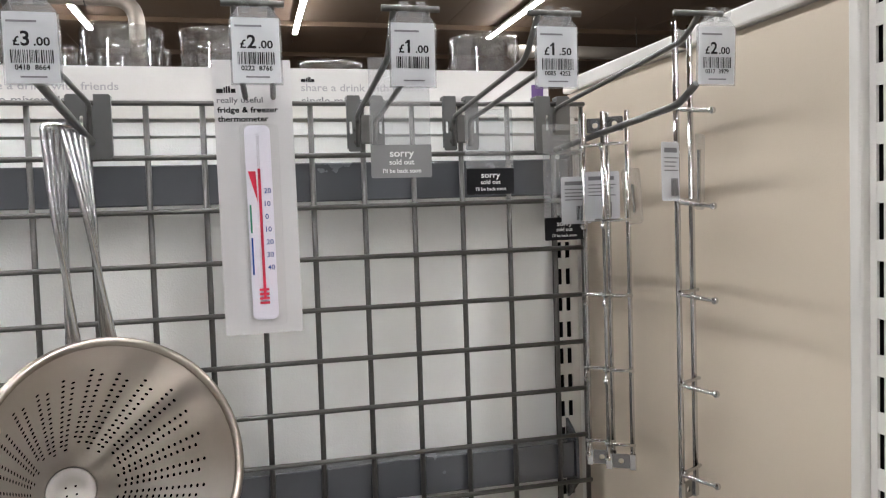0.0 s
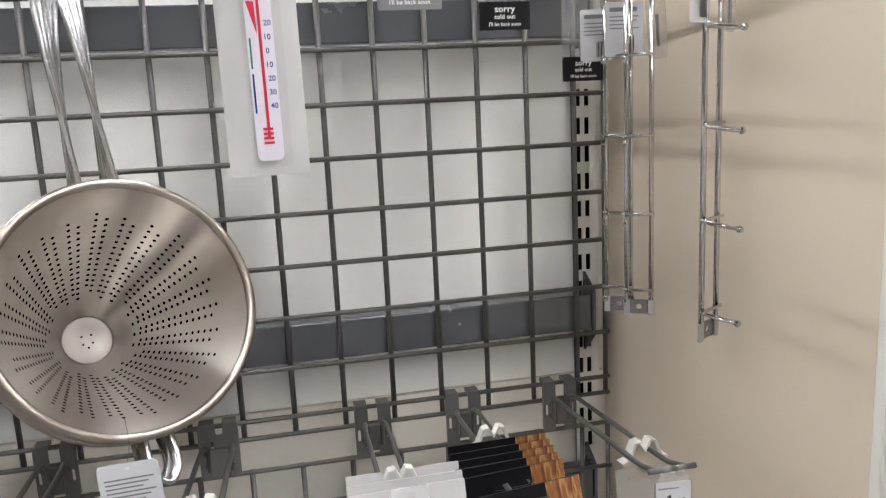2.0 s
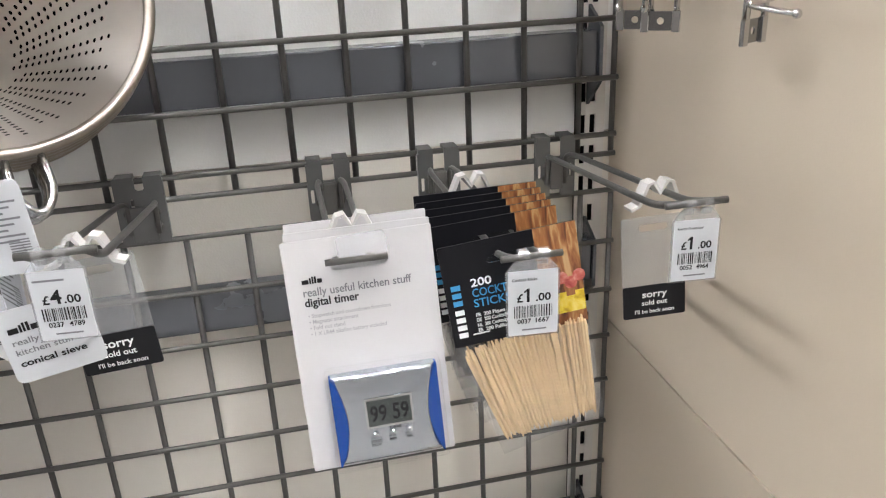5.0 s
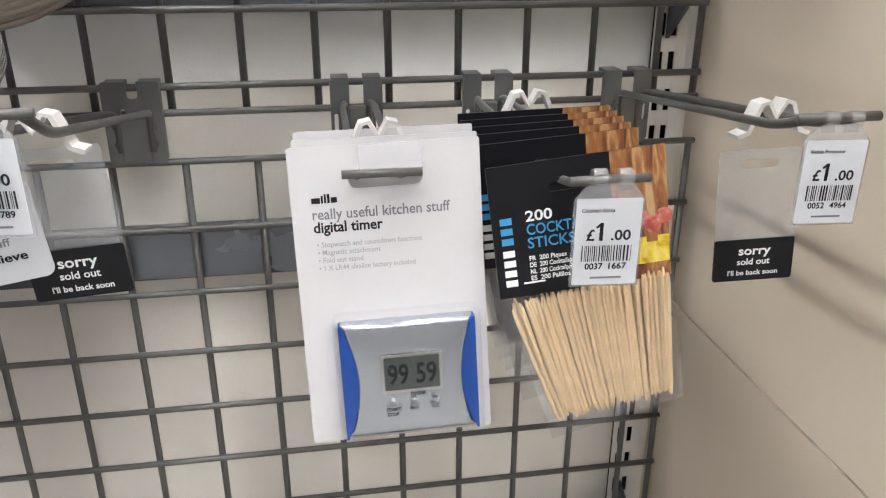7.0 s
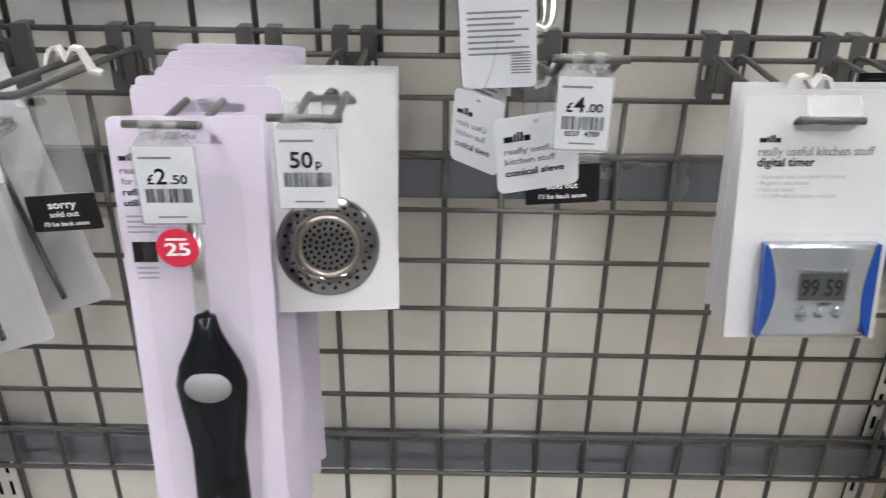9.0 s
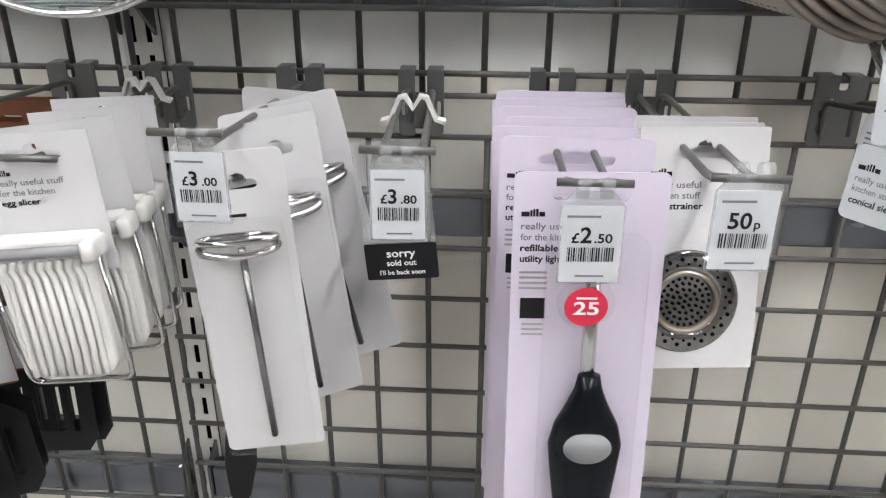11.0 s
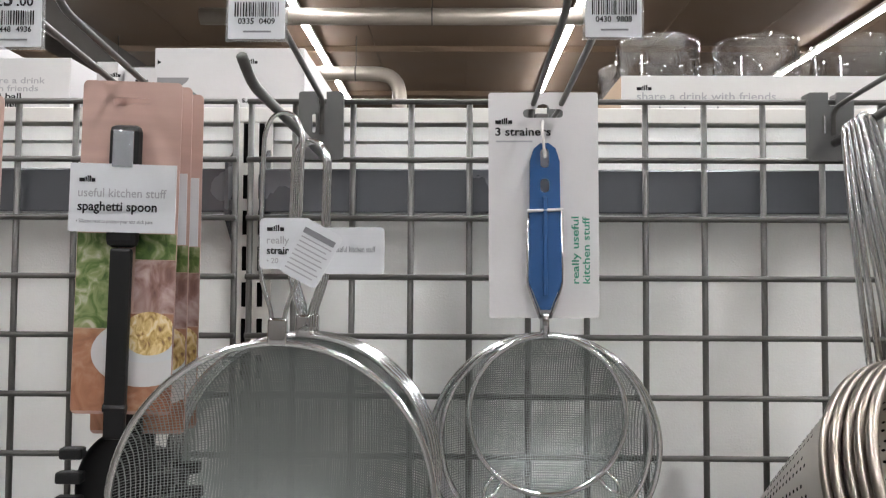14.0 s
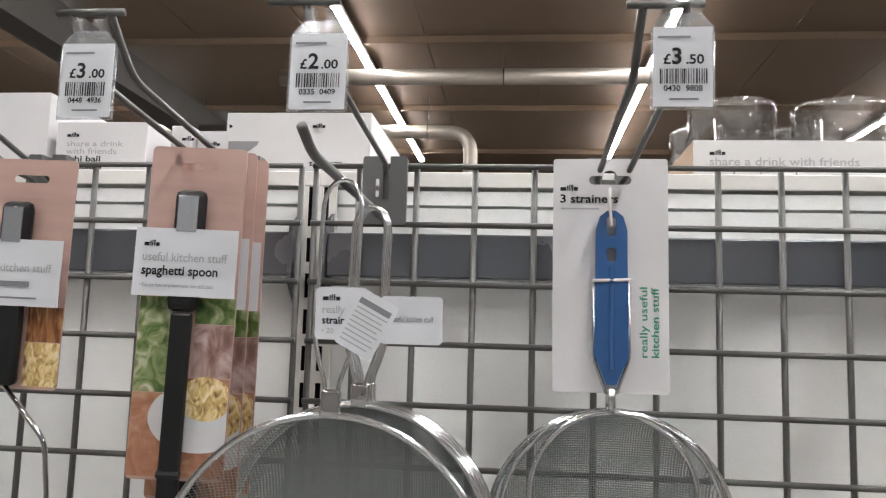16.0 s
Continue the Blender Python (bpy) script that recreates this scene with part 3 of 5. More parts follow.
def ticket(x, y, z, pounds, pence, code="", title=True, rx=0.0, ry=0.0, rz=0.0, sticker=False, size=0.88):
    """A price ticket in its clear holder; z is the ticket bar's height."""
    root = thing("price_ticket", f"white price ticket reading {pounds}{pence} in a clear clip-on holder", "price ticket", "price tickets", at=pose(x, y, z, rx, ry, rz) @ Matrix.Diagonal((size, size, size, 1)))
    out = [(-0.0165, -0.060), (0.0165, -0.060), (0.0165, -0.017), (0.010, -0.009), (-0.010, -0.009), (-0.0165, -0.017)]
    part("holder", flat(out, 0.0012), HOLDER, root, "clear plastic holder")
    for s in (-1, 1):
        bm = bmesh.new()
        pts = [(0.004 * math.cos(radians(a)), 0.004 * math.sin(radians(a)) - 0.006) for a in range(-60, 241, 30)]
        for (y0, z0), (y1, z1) in zip(pts, pts[1:]):
            vs = [bm.verts.new((s * 0.006 + dx, yy, zz)) for dx, yy, zz in ((-0.0032, y0, z0), (0.0032, y0, z0), (0.0032, y1, z1), (-0.0032, y1, z1))]
            bm.faces.new(vs)
        box(s * 0.006 - 0.0032, s * 0.006 + 0.0032, 0, 0.0012, -0.0125, -0.0085, bm)
        part("clip", bm, HOLDER, root, "clear plastic clip")
    part("paper", flat(round_rect(0.0305, 0.0425, 0.0008, 0, -0.0375), 0.0003, y=-0.0004), CARD_EDGE, root)
    if pounds.startswith("£"):
        big, small = pounds[1:], pence
        words(root, [("£", -0.0100, -0.0362, 0.0053, 0, 0), (big, -0.0040 if big == "1" else -0.0056, -0.0362, 0.0084, 0, 0), (small, 0.0016 if len(big) == 1 else 0.004, -0.0362, 0.0049, 0.0092, 0)], BLACK, -0.0009)
    else:
        words(root, [(pounds, -0.0085, -0.0362, 0.0084, 0, 0), (pence, 0.0045, -0.0362, 0.0048, 0, 0)], BLACK, -0.0009)
    if pounds == "£1":
        part("digit_flag", flat([(-0.0034, -0.0278), (-0.0038, -0.0278), (-0.0058, -0.0296), (-0.0053, -0.0305), (-0.0034, -0.0292)], 0.0, y=-0.0009), BLACK, root)
    rng = random.Random(int(abs(x) * 1000))
    rows, u = [], -0.0118
    while u < 0.0118:
        w = rng.choice((0.0003, 0.0005, 0.0008))
        rows.append((u, u + w, -0.0468, -0.0388))
        u += w + rng.choice((0.0004, 0.0006, 0.0009))
    bars(root, rows, BLACK, -0.0009, "barcode")
    if code:
        words(root, [(code[:4], -0.0098, -0.0507, 0.0030, 0.0085, 0), (code[4:], 0.0015, -0.0507, 0.0030, 0.0085, 0)], BLACK, -0.0009, "code_digits")
    if title is True:
        bars(root, [(-0.013, 0.004, -0.0225, -0.0212)], INK, -0.0009, "small_print")
        bars(root, [(-0.007, 0.008, -0.0555, -0.0545)], INK, -0.0009, "foot_print")
    else:
        words(root, [(title, -0.013, -0.0225, 0.0018, 0, 0)], BLACK, -0.0009, "small_print")
        bars(root, [(-0.007, 0.008, -0.0555, -0.0545)], INK, -0.0009, "small_print")
    if sticker:
        part("red_sticker", flat([(px, pz) for px, _, pz in circle(0.0115, 32, (0.0005, -0.0735))], 0.0004, y=-0.001), RED, root, "round red sticker")
        part("sticker_holder", flat([(px, pz) for px, _, pz in circle(0.0155, 32, (0.0005, -0.0715))], 0.0006, y=0.0002), CLEAR, root)
        words(root, [("25", -0.0062, -0.0775, 0.0074, 0.0135, 0)], WHITE_INK, -0.0016, "sticker_number")
        bars(root, [(-0.005, 0.006, -0.0685, -0.0672)], WHITE_INK, -0.0016, "sticker_text")
    return root


def sold_out(x, y, z, w=0.046, grey=False, clear_h=0.045, ry=0.0, rz=0.0, band=0.0255):
    """A clear hanging card with a printed sold-out foot; z is the foot's lower edge."""
    root = thing("sold_out_card", "clear hanging card with a " + ("grey" if grey else "black") + " foot reading sorry sold out", "sign", "sold out cards", at=pose(x, y, z, 0, ry, rz))
    part("clear_sheet", flat(round_rect(w, clear_h + band, 0.002, 0, (clear_h + band) / 2), 0.0004, holes=[slot(0, clear_h + band - 0.008, 0.02, 0.005, 0)]), SHEET, root, "clear plastic sheet")
    part("printed_foot", flat(round_rect(w, band, 0.0015, 0, band / 2), 0.0004, y=-0.0008), SIGN_GREY if grey else SIGN_BLACK, root)
    k = w / 0.046
    words(root, [("sorry", -0.009 * k, band * 0.64, 0.0052 * k, 0.0185 * k, 0), ("sold out", -0.0095 * k, band * 0.40, 0.0038 * k, 0.019 * k, 0), ("I'll be back soon", -0.0145 * k, band * 0.15, 0.0030 * k, 0.029 * k, 0)], WHITE_INK, -0.0014)
    return root


def stop_clip(x, y, z, rz=0.0):
    """The white plastic M-shaped stop that rides on a hook's arms."""
    root = thing("hook_stop", "white plastic M-shaped stop clipped on a display hook", "hook stop", "hook stops", at=pose(x, y, z, 0, 0, rz))
    p = [(-0.021, -0.010), (-0.015, -0.008), (-0.009, 0.006), (-0.005, 0.007), (0, -0.001), (0.005, 0.007), (0.009, 0.006), (0.015, -0.008), (0.021, -0.010)]
    off = []
    for i, (px, pz) in enumerate(p):
        a, c = p[max(0, i - 1)], p[min(len(p) - 1, i + 1)]
        n = Vector((-(c[1] - a[1]), c[0] - a[0])).normalized() * 0.0012
        off.append(((px + n[0], pz + n[1]), (px - n[0], pz - n[1])))
    bm = flat([o[0] for o in off] + [o[1] for o in off[::-1]], 0.009, y=-0.0045)
    part("bent_strip", bm, WHITE_PLASTIC, root)
    return root


def logo(parent, x, z, w, mat=None, y=-0.0007):
    """The maker's mark as plain shapes."""
    return bars(parent, [(x + w * a, x + w * b, z, z + w * h) for a, b, h in ((0, 0.34, 0.22), (0.38, 0.46, 0.3), (0.5, 0.58, 0.36), (0.62, 0.72, 0.36), (0.76, 1.0, 0.22))], mat or BLACK, y, "maker_mark")


# ---- top row hooks ----
prong_hook(-0.447, UP, tip=0.004, drop=0.036)
twin_hook(-0.297, UP, lift=0.014, rise=0.026, reach=0.27, skew=-0.008)
twin_hook(-0.198, UP, lift=0.014, rise=0.026, reach=0.27, skew=-0.008)
twin_hook(-0.102, UP, lift=0.014, rise=0.026, reach=0.27, skew=-0.005)
prong_hook(-0.004, UP, bend=0.84, thick=0.0029, prong=0.272, tip=-0.029)
twin_hook(-0.69, UP, lift=0.014, rise=0.026, reach=0.27)
prong_hook(-0.876, UP, tip=-0.043, thick=0.0031)
twin_hook(-1.003, UP, lift=0.014, rise=0.026, reach=0.27, skew=0.011)
twin_hook(-1.180, UP, lift=0.014, rise=0.026, reach=0.27, skew=0.07)
for x, p, q, code, rx in ((-0.438, "£3", ".00", "04188664", 4), (-0.306, "£2", ".00", "02228766", -3), (-0.207, "£1", ".00", "", 5), (-0.108, "£1", ".50", "00854252", 2), (0.004, "£2", ".00", "03173979", 3), (-0.684, "£3", ".50", "04309808", 2), (-0.872, "£2", ".00", "03350409", -2), (-0.992, "£3", ".00", "04484936", 0), (-1.11, "£3", ".00", "", 1)):
    prong = x in (-0.438, 0.004, -0.872)
    ticket(x + (0.009 if prong else 0.002), -0.277 if prong else -0.272, UP + (0.032 if prong else 0.03) - (0.009 if x < -0.8 else 0.003 if x < -0.4 else 0.0), p, q, code, rx=rx, size=0.94)

# ---- lower row hooks ----
LZ = 1.197
# x, reach, height of the ticket bar, sideways skew of the tip, price
for x, reach, bar, skew, price in ((-0.224, 0.205, 1.199, 0.0, None), (-0.13, 0.238, 1.204, 0.006, ("£1", ".00", "00371667", "Cocktail Sticks")), (-0.025, 0.264, 1.232, -0.010, ("£1", ".00", "00524964", "Kettle Protector")),
                             (-0.52, 0.262, 1.219, 0.004, ("50", "p", "", True)), (-0.596, 0.260, 1.208, 0.006, ("£2", ".50", "", True)), (-0.70, 0.262, 1.223, 0.012, ("£3", ".80", "", True)), (-0.907, 0.221, 1.200, 0.0, None)):
    low = {-0.52: 0.012, -0.13: 0.009}.get(x, 0.006)
    twin_hook(x, LZ, base=-0.008, lift=bar - LZ - 0.002 - low, rise=0.010, reach=reach, skew=skew)
    if price:
        ticket(x + skew, -reach - 0.002, bar - 0.001, *price, rz=-5 if x > -0.2 else 3, sticker=x == -0.596, size=1.0 if x in (-0.13, -0.52, -0.596) else 0.88)
twin_hook(-0.374, LZ, base=-0.012, lift=0.037, rise=0.015, wide=True, gap=0.028, reach=0.255)
ticket(-0.376, -0.257, LZ + 0.046, "£4", ".00", "02374789", rz=-4)
for x in (-0.798, -0.988, -1.107):
    prong_hook(x, LZ, lift=0.012, up=0.014, drop=0.03, prong=0.2, reach=0.26)
ticket(-0.790, -0.262, LZ + 0.031, "£3", ".00", "")
ticket(-0.985, -0.262, LZ + 0.031, "£4", ".00", "")
tab = thing("hook_tab", "empty hazy plastic ticket flap clipped over the timers' display hook", "hook stop", "hook stops", at=pose(-0.219, -0.1985, 1.193, -38, -4, -2))
part("flap", flat(round_rect(0.031, 0.016, 0.003, 0, 0.006), 0.0012), HAZY, tab)
for x, y, dz, rz in ((-0.374, -0.2, 0.022, -5), (-0.026, -0.2, 0.016, 6), (-0.13, -0.118, 0.008, 0), (-0.222, -0.165, 0.005, 0), (-0.694, -0.13, 0.008, 3), (-0.907, -0.06, 0.0, 8)):
    stop_clip(x, y, LZ + dz, rz)


# ---- sold out cards ----
sold_out(-0.1815, -0.1, 1.573, 0.0535, grey=True, clear_h=0.075, band=0.0285)
sold_out(-0.0935, -0.075, 1.557, 0.046, clear_h=0.055, band=0.024)
sold_out(-0.015, -0.06, 1.511, 0.040, clear_h=0.09, band=0.022)
sold_out(-0.371, -0.183, 1.130, 0.0465, clear_h=0.05, ry=-4, band=0.026)
sold_out(-0.021, -0.198, 1.120, 0.0435, clear_h=0.05, ry=-4, rz=-8, band=0.0245)
sold_out(-0.698, -0.165, 1.097, 0.048, clear_h=0.07, ry=-5, band=0.026)


# ---- conical sieves ----
def sieve_mesh(r=0.092, d=0.149, boss=0.0205):
    """A brushed steel cone, opening along +z."""
    k = 16
    prof = [(boss + (r - boss) * (i / k) ** 0.94, d * i / k) for i in range(k + 1)]
    return lathe(prof, 96)


def sieve_hole_discs(r=0.092, d=0.149, boss=0.0205):
    """Pairs of punched hole rows down the cone, as near-black discs that paint the shade in each hole."""
    bm = bmesh.new()
    pairs = 23
    for k in range(pairs * 2):
        ang = 2 * math.pi * ((k // 2) + 0.5) / pairs + (0.052 if k % 2 else -0.052)
        lo, hi = (0.22, 0.78) if k % 2 else (0.17, 0.74)
        if (k // 2) % 3 == 2:
            lo += 0.05
            hi += 0.03
        count = 14
        for i in range(count):
            t = lo + (hi - lo) * i / (count - 1)
            rr = boss + (r - boss) * t ** 0.94
            slope = (r - boss) * 0.94 * t ** -0.06 / d
            out = Vector((math.cos(ang), math.sin(ang), 0))
            nrm = (Vector((0, 0, slope)) - out).normalized()
            u = Vector((-math.sin(ang), math.cos(ang), 0))
            v = nrm.cross(u)
            for off in (0.0004, -0.0004):
                c = out * rr + Vector((0, 0, d * t)) + nrm * off
                bm.faces.new([bm.verts.new(c + (u * math.cos(q) + v * math.sin(q)) * 0.00155) for q in [2 * math.pi * s / 7 for s in range(7)]])
    return bm


AX = Vector((0.396, -0.84, 0.376)).normalized()
CEN = Vector((-0.418, -0.143, 1.358))
SIEVE = Matrix.Diagonal((1.03, 1.03, 1.03, 1))
zx = AX
xx = Vector((0, 0, 1)).cross(zx).normalized()
yx = zx.cross(xx)
FRAME = Matrix((xx, yx, zx)).transposed().to_4x4()


def sieve(m, hang):
    root = thing("conical_sieve", "brushed steel conical sieve with wire handle, nested in a hanging stack", "sieve", "conical sieves", at=m)
    cone = part("cone", sieve_mesh(), BRUSHED, root, "pierced brushed steel cone", True)
    tagged(part("punched_hole_shade", sieve_hole_discs(), HOLLOW_SHADE, cone), kind="stuff")
    bm = lathe([(0, -0.004), (0.012, -0.0035), (0.0195, -0.001), (0.0212, 0.002), (0.0195, 0.0028), (0.012, 0.0006), (0, 0)], 40)
    b = part("foot_cap", bm, FOOT_STEEL, root, "dimpled round steel foot", True)
    # black caps on the foot paint the shade of its drain holes
    bm = bmesh.new()
    for ax, ay in ((-0.004, 0.004), (0.004, 0.004), (-0.004, -0.003), (0.004, -0.003), (0, -0.0065)):
        lathe([(0, 0.0016), (0.0009, 0.0016), (0.0009, 0.0006)], 10, bm, Matrix.Translation((ax, ay, 0)))
    part("drain_hole_shade", bm, HOLLOW_SHADE, b)
    part("rim", tube([(0.0930 * math.cos(a), 0.0935 * math.sin(a), 0.149) for a in [2 * math.pi * i / 72 for i in range(72)]], 0.0036, 14, True), RIM_STEEL, root, "rolled steel rim", True)
    top = FRAME.transposed() @ (Vector(hang) - m.translation) / 1.03
    start = Vector((0, 0.092, 0.149))
    mid = start * 0.35 + top * 0.65
    p = [start + Vector((-0.013, 0, 0)), mid + Vector((-0.011, 0, 0)), top + Vector((-0.006, 0, 0)), top + Vector((0.006, 0, 0)), mid + Vector((0.011, 0, 0)), start + Vector((0.013, 0, 0))]
    part("wire_handle", tube(rounded(p, 0.02), 0.0024, 8), WIRE_STEEL, root, "long looped wire handle", True)
    p = [(-0.009, -0.095, 0.149), (-0.010, -0.118, 0.156), (0, -0.131, 0.158), (0.010, -0.118, 0.156), (0.009, -0.095, 0.149)]
    part("rest_hook", tube(rounded(p, 0.012), 0.0022, 8), WIRE_STEEL, root, "wire rest hook", True)
    return root


for i in range(5):
    sieve(Matrix.Translation(CEN - AX * (0.149 + 0.0098 * i) + xx * 0.001 * (i % 3)) @ FRAME @ SIEVE, (-0.461 + 0.0025 * i, -0.092 + 0.011 * i, 1.621))


def swing_tag(x, y, z, w, h, rz, ry, style, rx=0):
    root = thing("swing_tag", "white paper swing tag hanging from a conical sieve", "swing tag", "sieve swing tags", at=pose(x, y, z, rx, ry, rz))
    part("paper", flat(round_rect(w, h, 0.004, 0, -h / 2), 0.0005, holes=[[(px, pz) for px, _, pz in circle(0.0015, 8, (0, -0.004))]]), CARD_EDGE, root)
    if style == "back":
        bars(root, [(-w * 0.4, w * 0.4 - (i % 3) * 0.004, -0.012 - i * 0.0032, -0.0108 - i * 0.0032) for i in range(8)] + [(w * 0.16, w * 0.42, -h + 0.008 + i * 0.0016, -h + 0.0088 + i * 0.0016) for i in range(8)], INK, name="small_print")
    else:
        logo(root, -w * 0.4, -0.014, w * 0.32)
        words(root, [("really useful", -w * 0.4, -0.021, 0.0035, w * 0.62, 0), ("kitchen stuff", -w * 0.4, -0.027, 0.0035, w * 0.62, 0)], INK)
        words(root, [("conical sieve", -w * 0.4, -0.034, 0.0038, w * 0.72, 0)], BLACK)
    p = rounded([(0, 0.0002, -0.003), (0.004, 0.004, 0.012), (0.002, 0.01, 0.03)], 0.01)
    part("string", tube(p, 0.0004, 5), FILM, root, "thin plastic loop")
    return root


swing_tag(-0.419, -0.205, 1.262, 0.042, 0.053, -4, -4, "back")
swing_tag(-0.3965, -0.228, 1.201, 0.047, 0.044, 10, -6, "front")
swing_tag(-0.427, -0.212, 1.207, 0.036, 0.044, -42, 4, "front")
swing_tag(-0.420, -0.19, 1.219, 0.030, 0.042, -50, 4, "back")


# ---- thermometer ----
def thermometer(x, y, z):
    root = thing("fridge_thermometer", "fridge and freezer thermometer in a blister on a tall white card", "thermometer", at=pose(x, y, z, 0, -0.5, 0))
    w, h = 0.062, 0.223
    part("backing_card", flat(round_rect(w, h, 0.0012, 0, -h / 2), 0.0006, holes=[slot(0.004, -0.012, 0.030, 0.007, 0.004)]), CARD, root)
    logo(root, -0.0285, -0.0265, 0.015)
    words(root, [("really useful", -0.0285, -0.0343, 0.0044, 0.036, 0)], INK)
    words(root, [("fridge & freezer", -0.0285, -0.0422, 0.0044, 0.048, 0), ("thermometer", -0.0285, -0.0495, 0.0044, 0.040, 0)], BLACK)
    part("blister", box(-0.0125, 0.0185, -0.009, -0.0003, -0.216, -0.052, bevel=0.004), BLISTER, root, "clear blister")
    stick = part("thermometer_strip", flat(round_rect(0.0205, 0.158, 0.005, 0.0015, -0.132), 0.0016, y=-0.004), PALE_LILAC, root, "pale lilac scale strip")
    part("liquid_column", tube([(0.0015, -0.0048, -0.194), (0.0015, -0.0048, -0.088)], 0.0011, 8), RED, stick, "red liquid column")
    part("glass_tube", tube([(0.0015, -0.0048, -0.088), (0.0015, -0.0048, -0.060)], 0.0011, 8), CLEAR, stick)
    bars(stick, [(-0.0028, 0.0050, -0.198 + i * 0.0036, -0.196 + i * 0.0036) for i in range(4)], RED, -0.0062, "red_band")
    part("red_wedge", flat([(-0.0072, -0.090), (-0.0012, -0.090), (-0.0006, -0.115)], 0.0002, y=-0.0046), RED, stick)
    bars(stick, [(-0.0072, -0.0058, -0.140, -0.117)], GREEN_INK, -0.0046, "green_scale")
    bars(stick, [(-0.0072, -0.0058, -0.174, -0.144)], TIMER_BLUE, -0.0046, "blue_scale")
    words(stick, [(q, 0.0048, -0.108 - i * 0.0104, 0.0040, 0, 0) for i, q in enumerate(("20", "10", "0", "10", "20", "30", "40"))], TIMER_BLUE, -0.0046, "scale_digits")
    return root


thermometer(-0.305, -0.112, 1.670)


# ---- chrome hook racks by the end panel ----
def hook_rack(x, y, z0, rz, size=1.0, H=0.378):
    root = thing("hook_rack", "narrow chrome wire rack with ball-ended pegs, hanging on a hook", "hook rack", "chrome hook racks", at=pose(x, y, z0, 0, 0, rz) @ Matrix.Diagonal((size, size, size, 1)))
    W = 0.0225
    for a in (0, W):
        rod = part("rod", tube([(a, 0, 0.012), (a, 0, H)], 0.0023, 10), CHROME, root, smooth=True)
        part("rod_end", box(a - 0.003, a + 0.003, -0.0016, 0.0016, -0.004, 0.0118, bevel=0.0006), CHROME, rod, "flattened rod end")
    for i in range(5):
        z = 0.018 + 0.0725 * i
        p = rounded([(-0.0005, 0.001, z + 0.003), (-0.0005, -0.005, z + 0.001), (0.001, -0.029, z - 0.002)], 0.004)
        peg = part("peg", tube(p, 0.0018, 8), CHROME, root, smooth=True)
        part("ball_end", lathe([(0, -0.0030), (0.0021, -0.0021), (0.0030, 0), (0.0021, 0.0021), (0, 0.0030)], 14, m=Matrix.Translation((0.001, -0.0295, z - 0.002))), CHROME, peg, smooth=True)
        part("crossbar", tube([(-0.004, -0.0026, z + 0.003), (W + 0.003, -0.0026, z + 0.003)], 0.0016, 8), CHROME, root, smooth=True)
    for a in (0.004, H - 0.012):
        part("bracket", flat(round_rect(W - 0.0062, 0.014, 0.001, W / 2, a), 0.0012, holes=[[(W / 2 + px, pz) for px, _, pz in circle(0.0026, 12, (0, a))]], y=0.0004), DARK_CHROME, root, "pierced chrome bracket")
    return root


def paper_label(x, y, z, w, h, rz, film=False):
    root = thing("product_label", "white printed product label tied to a chrome hook rack", "label", "rack labels", at=pose(x, y, z, 0, 0, rz))
    part("paper", flat(round_rect(w, h, 0.002, 0, 0), 0.0004), CARD_EDGE, root)
    bars(root, [(-w * 0.38, w * 0.34, h * 0.32, h * 0.40)] + [(-w * 0.38, w * (0.38 - 0.07 * (i % 3)), h * 0.22 - i * 0.0032, h * 0.22 - i * 0.0032 + 0.0009) for i in range(4)], INK, name="small_print")
    bars(root, [(w * 0.0 + i * 0.0013, w * 0.0 + 0.0007 + i * 0.0013, -h * 0.42, -h * 0.12) for i in range(7)], BLACK, name="barcode")
    if film:
        part("plastic_sleeve", box(-w * 0.62, w * 0.62, 0.0008, 0.006, -h * 0.55, h * 0.6, bevel=0.002), FILM, root, "clear plastic sleeve")
    return root


hook_rack(0.0155, -0.216, 1.307, 30)
hook_rack(-0.001, -0.120, 1.306, -30, 0.94, 0.342)
hook_rack(-0.012, -0.103, 1.306, -30, 0.94, 0.342)
paper_label(0.003, -0.228, 1.568, 0.022, 0.045, 24)
paper_label(0.001, -0.112, 1.552, 0.033, 0.045, -10)
paper_label(-0.0155, -0.092, 1.549, 0.028, 0.044, -14)
sleeve = thing("plastic_sleeve", "crinkled clear plastic sleeve tied to a chrome hook rack", "plastic sleeve", at=pose(0.024, -0.126, 1.552, 0, -4, 10))
bm = box(-0.009, 0.009, -0.003, 0.003, -0.026, 0.024, bevel=0.003)
wob = random.Random(7)
for v in bm.verts:
    v.co += Vector((wob.uniform(-1, 1), wob.uniform(-1, 1), wob.uniform(-1, 1))) * 0.0012
part("sleeve_sheet", bm, FILM, sleeve)
part("screw", tube([(0.001, 0, -0.016), (0.001, 0, 0.010)], 0.0014, 8), CHROME, sleeve, "steel fixing screw")
sleeve_b = thing("plastic_sleeve", "clear plastic sleeve with fixings beside a chrome hook rack", "plastic sleeve", at=pose(0.0255, -0.232, 1.566, 0, 2, 30))
part("sleeve_sheet", box(-0.0055, 0.0055, -0.002, 0.002, -0.028, 0.030, bevel=0.0015), FILM, sleeve_b)
part("screw", tube([(-0.001, 0, -0.022), (-0.001, 0, 0.018)], 0.0016, 8), CHROME, sleeve_b, "steel fixing screw")


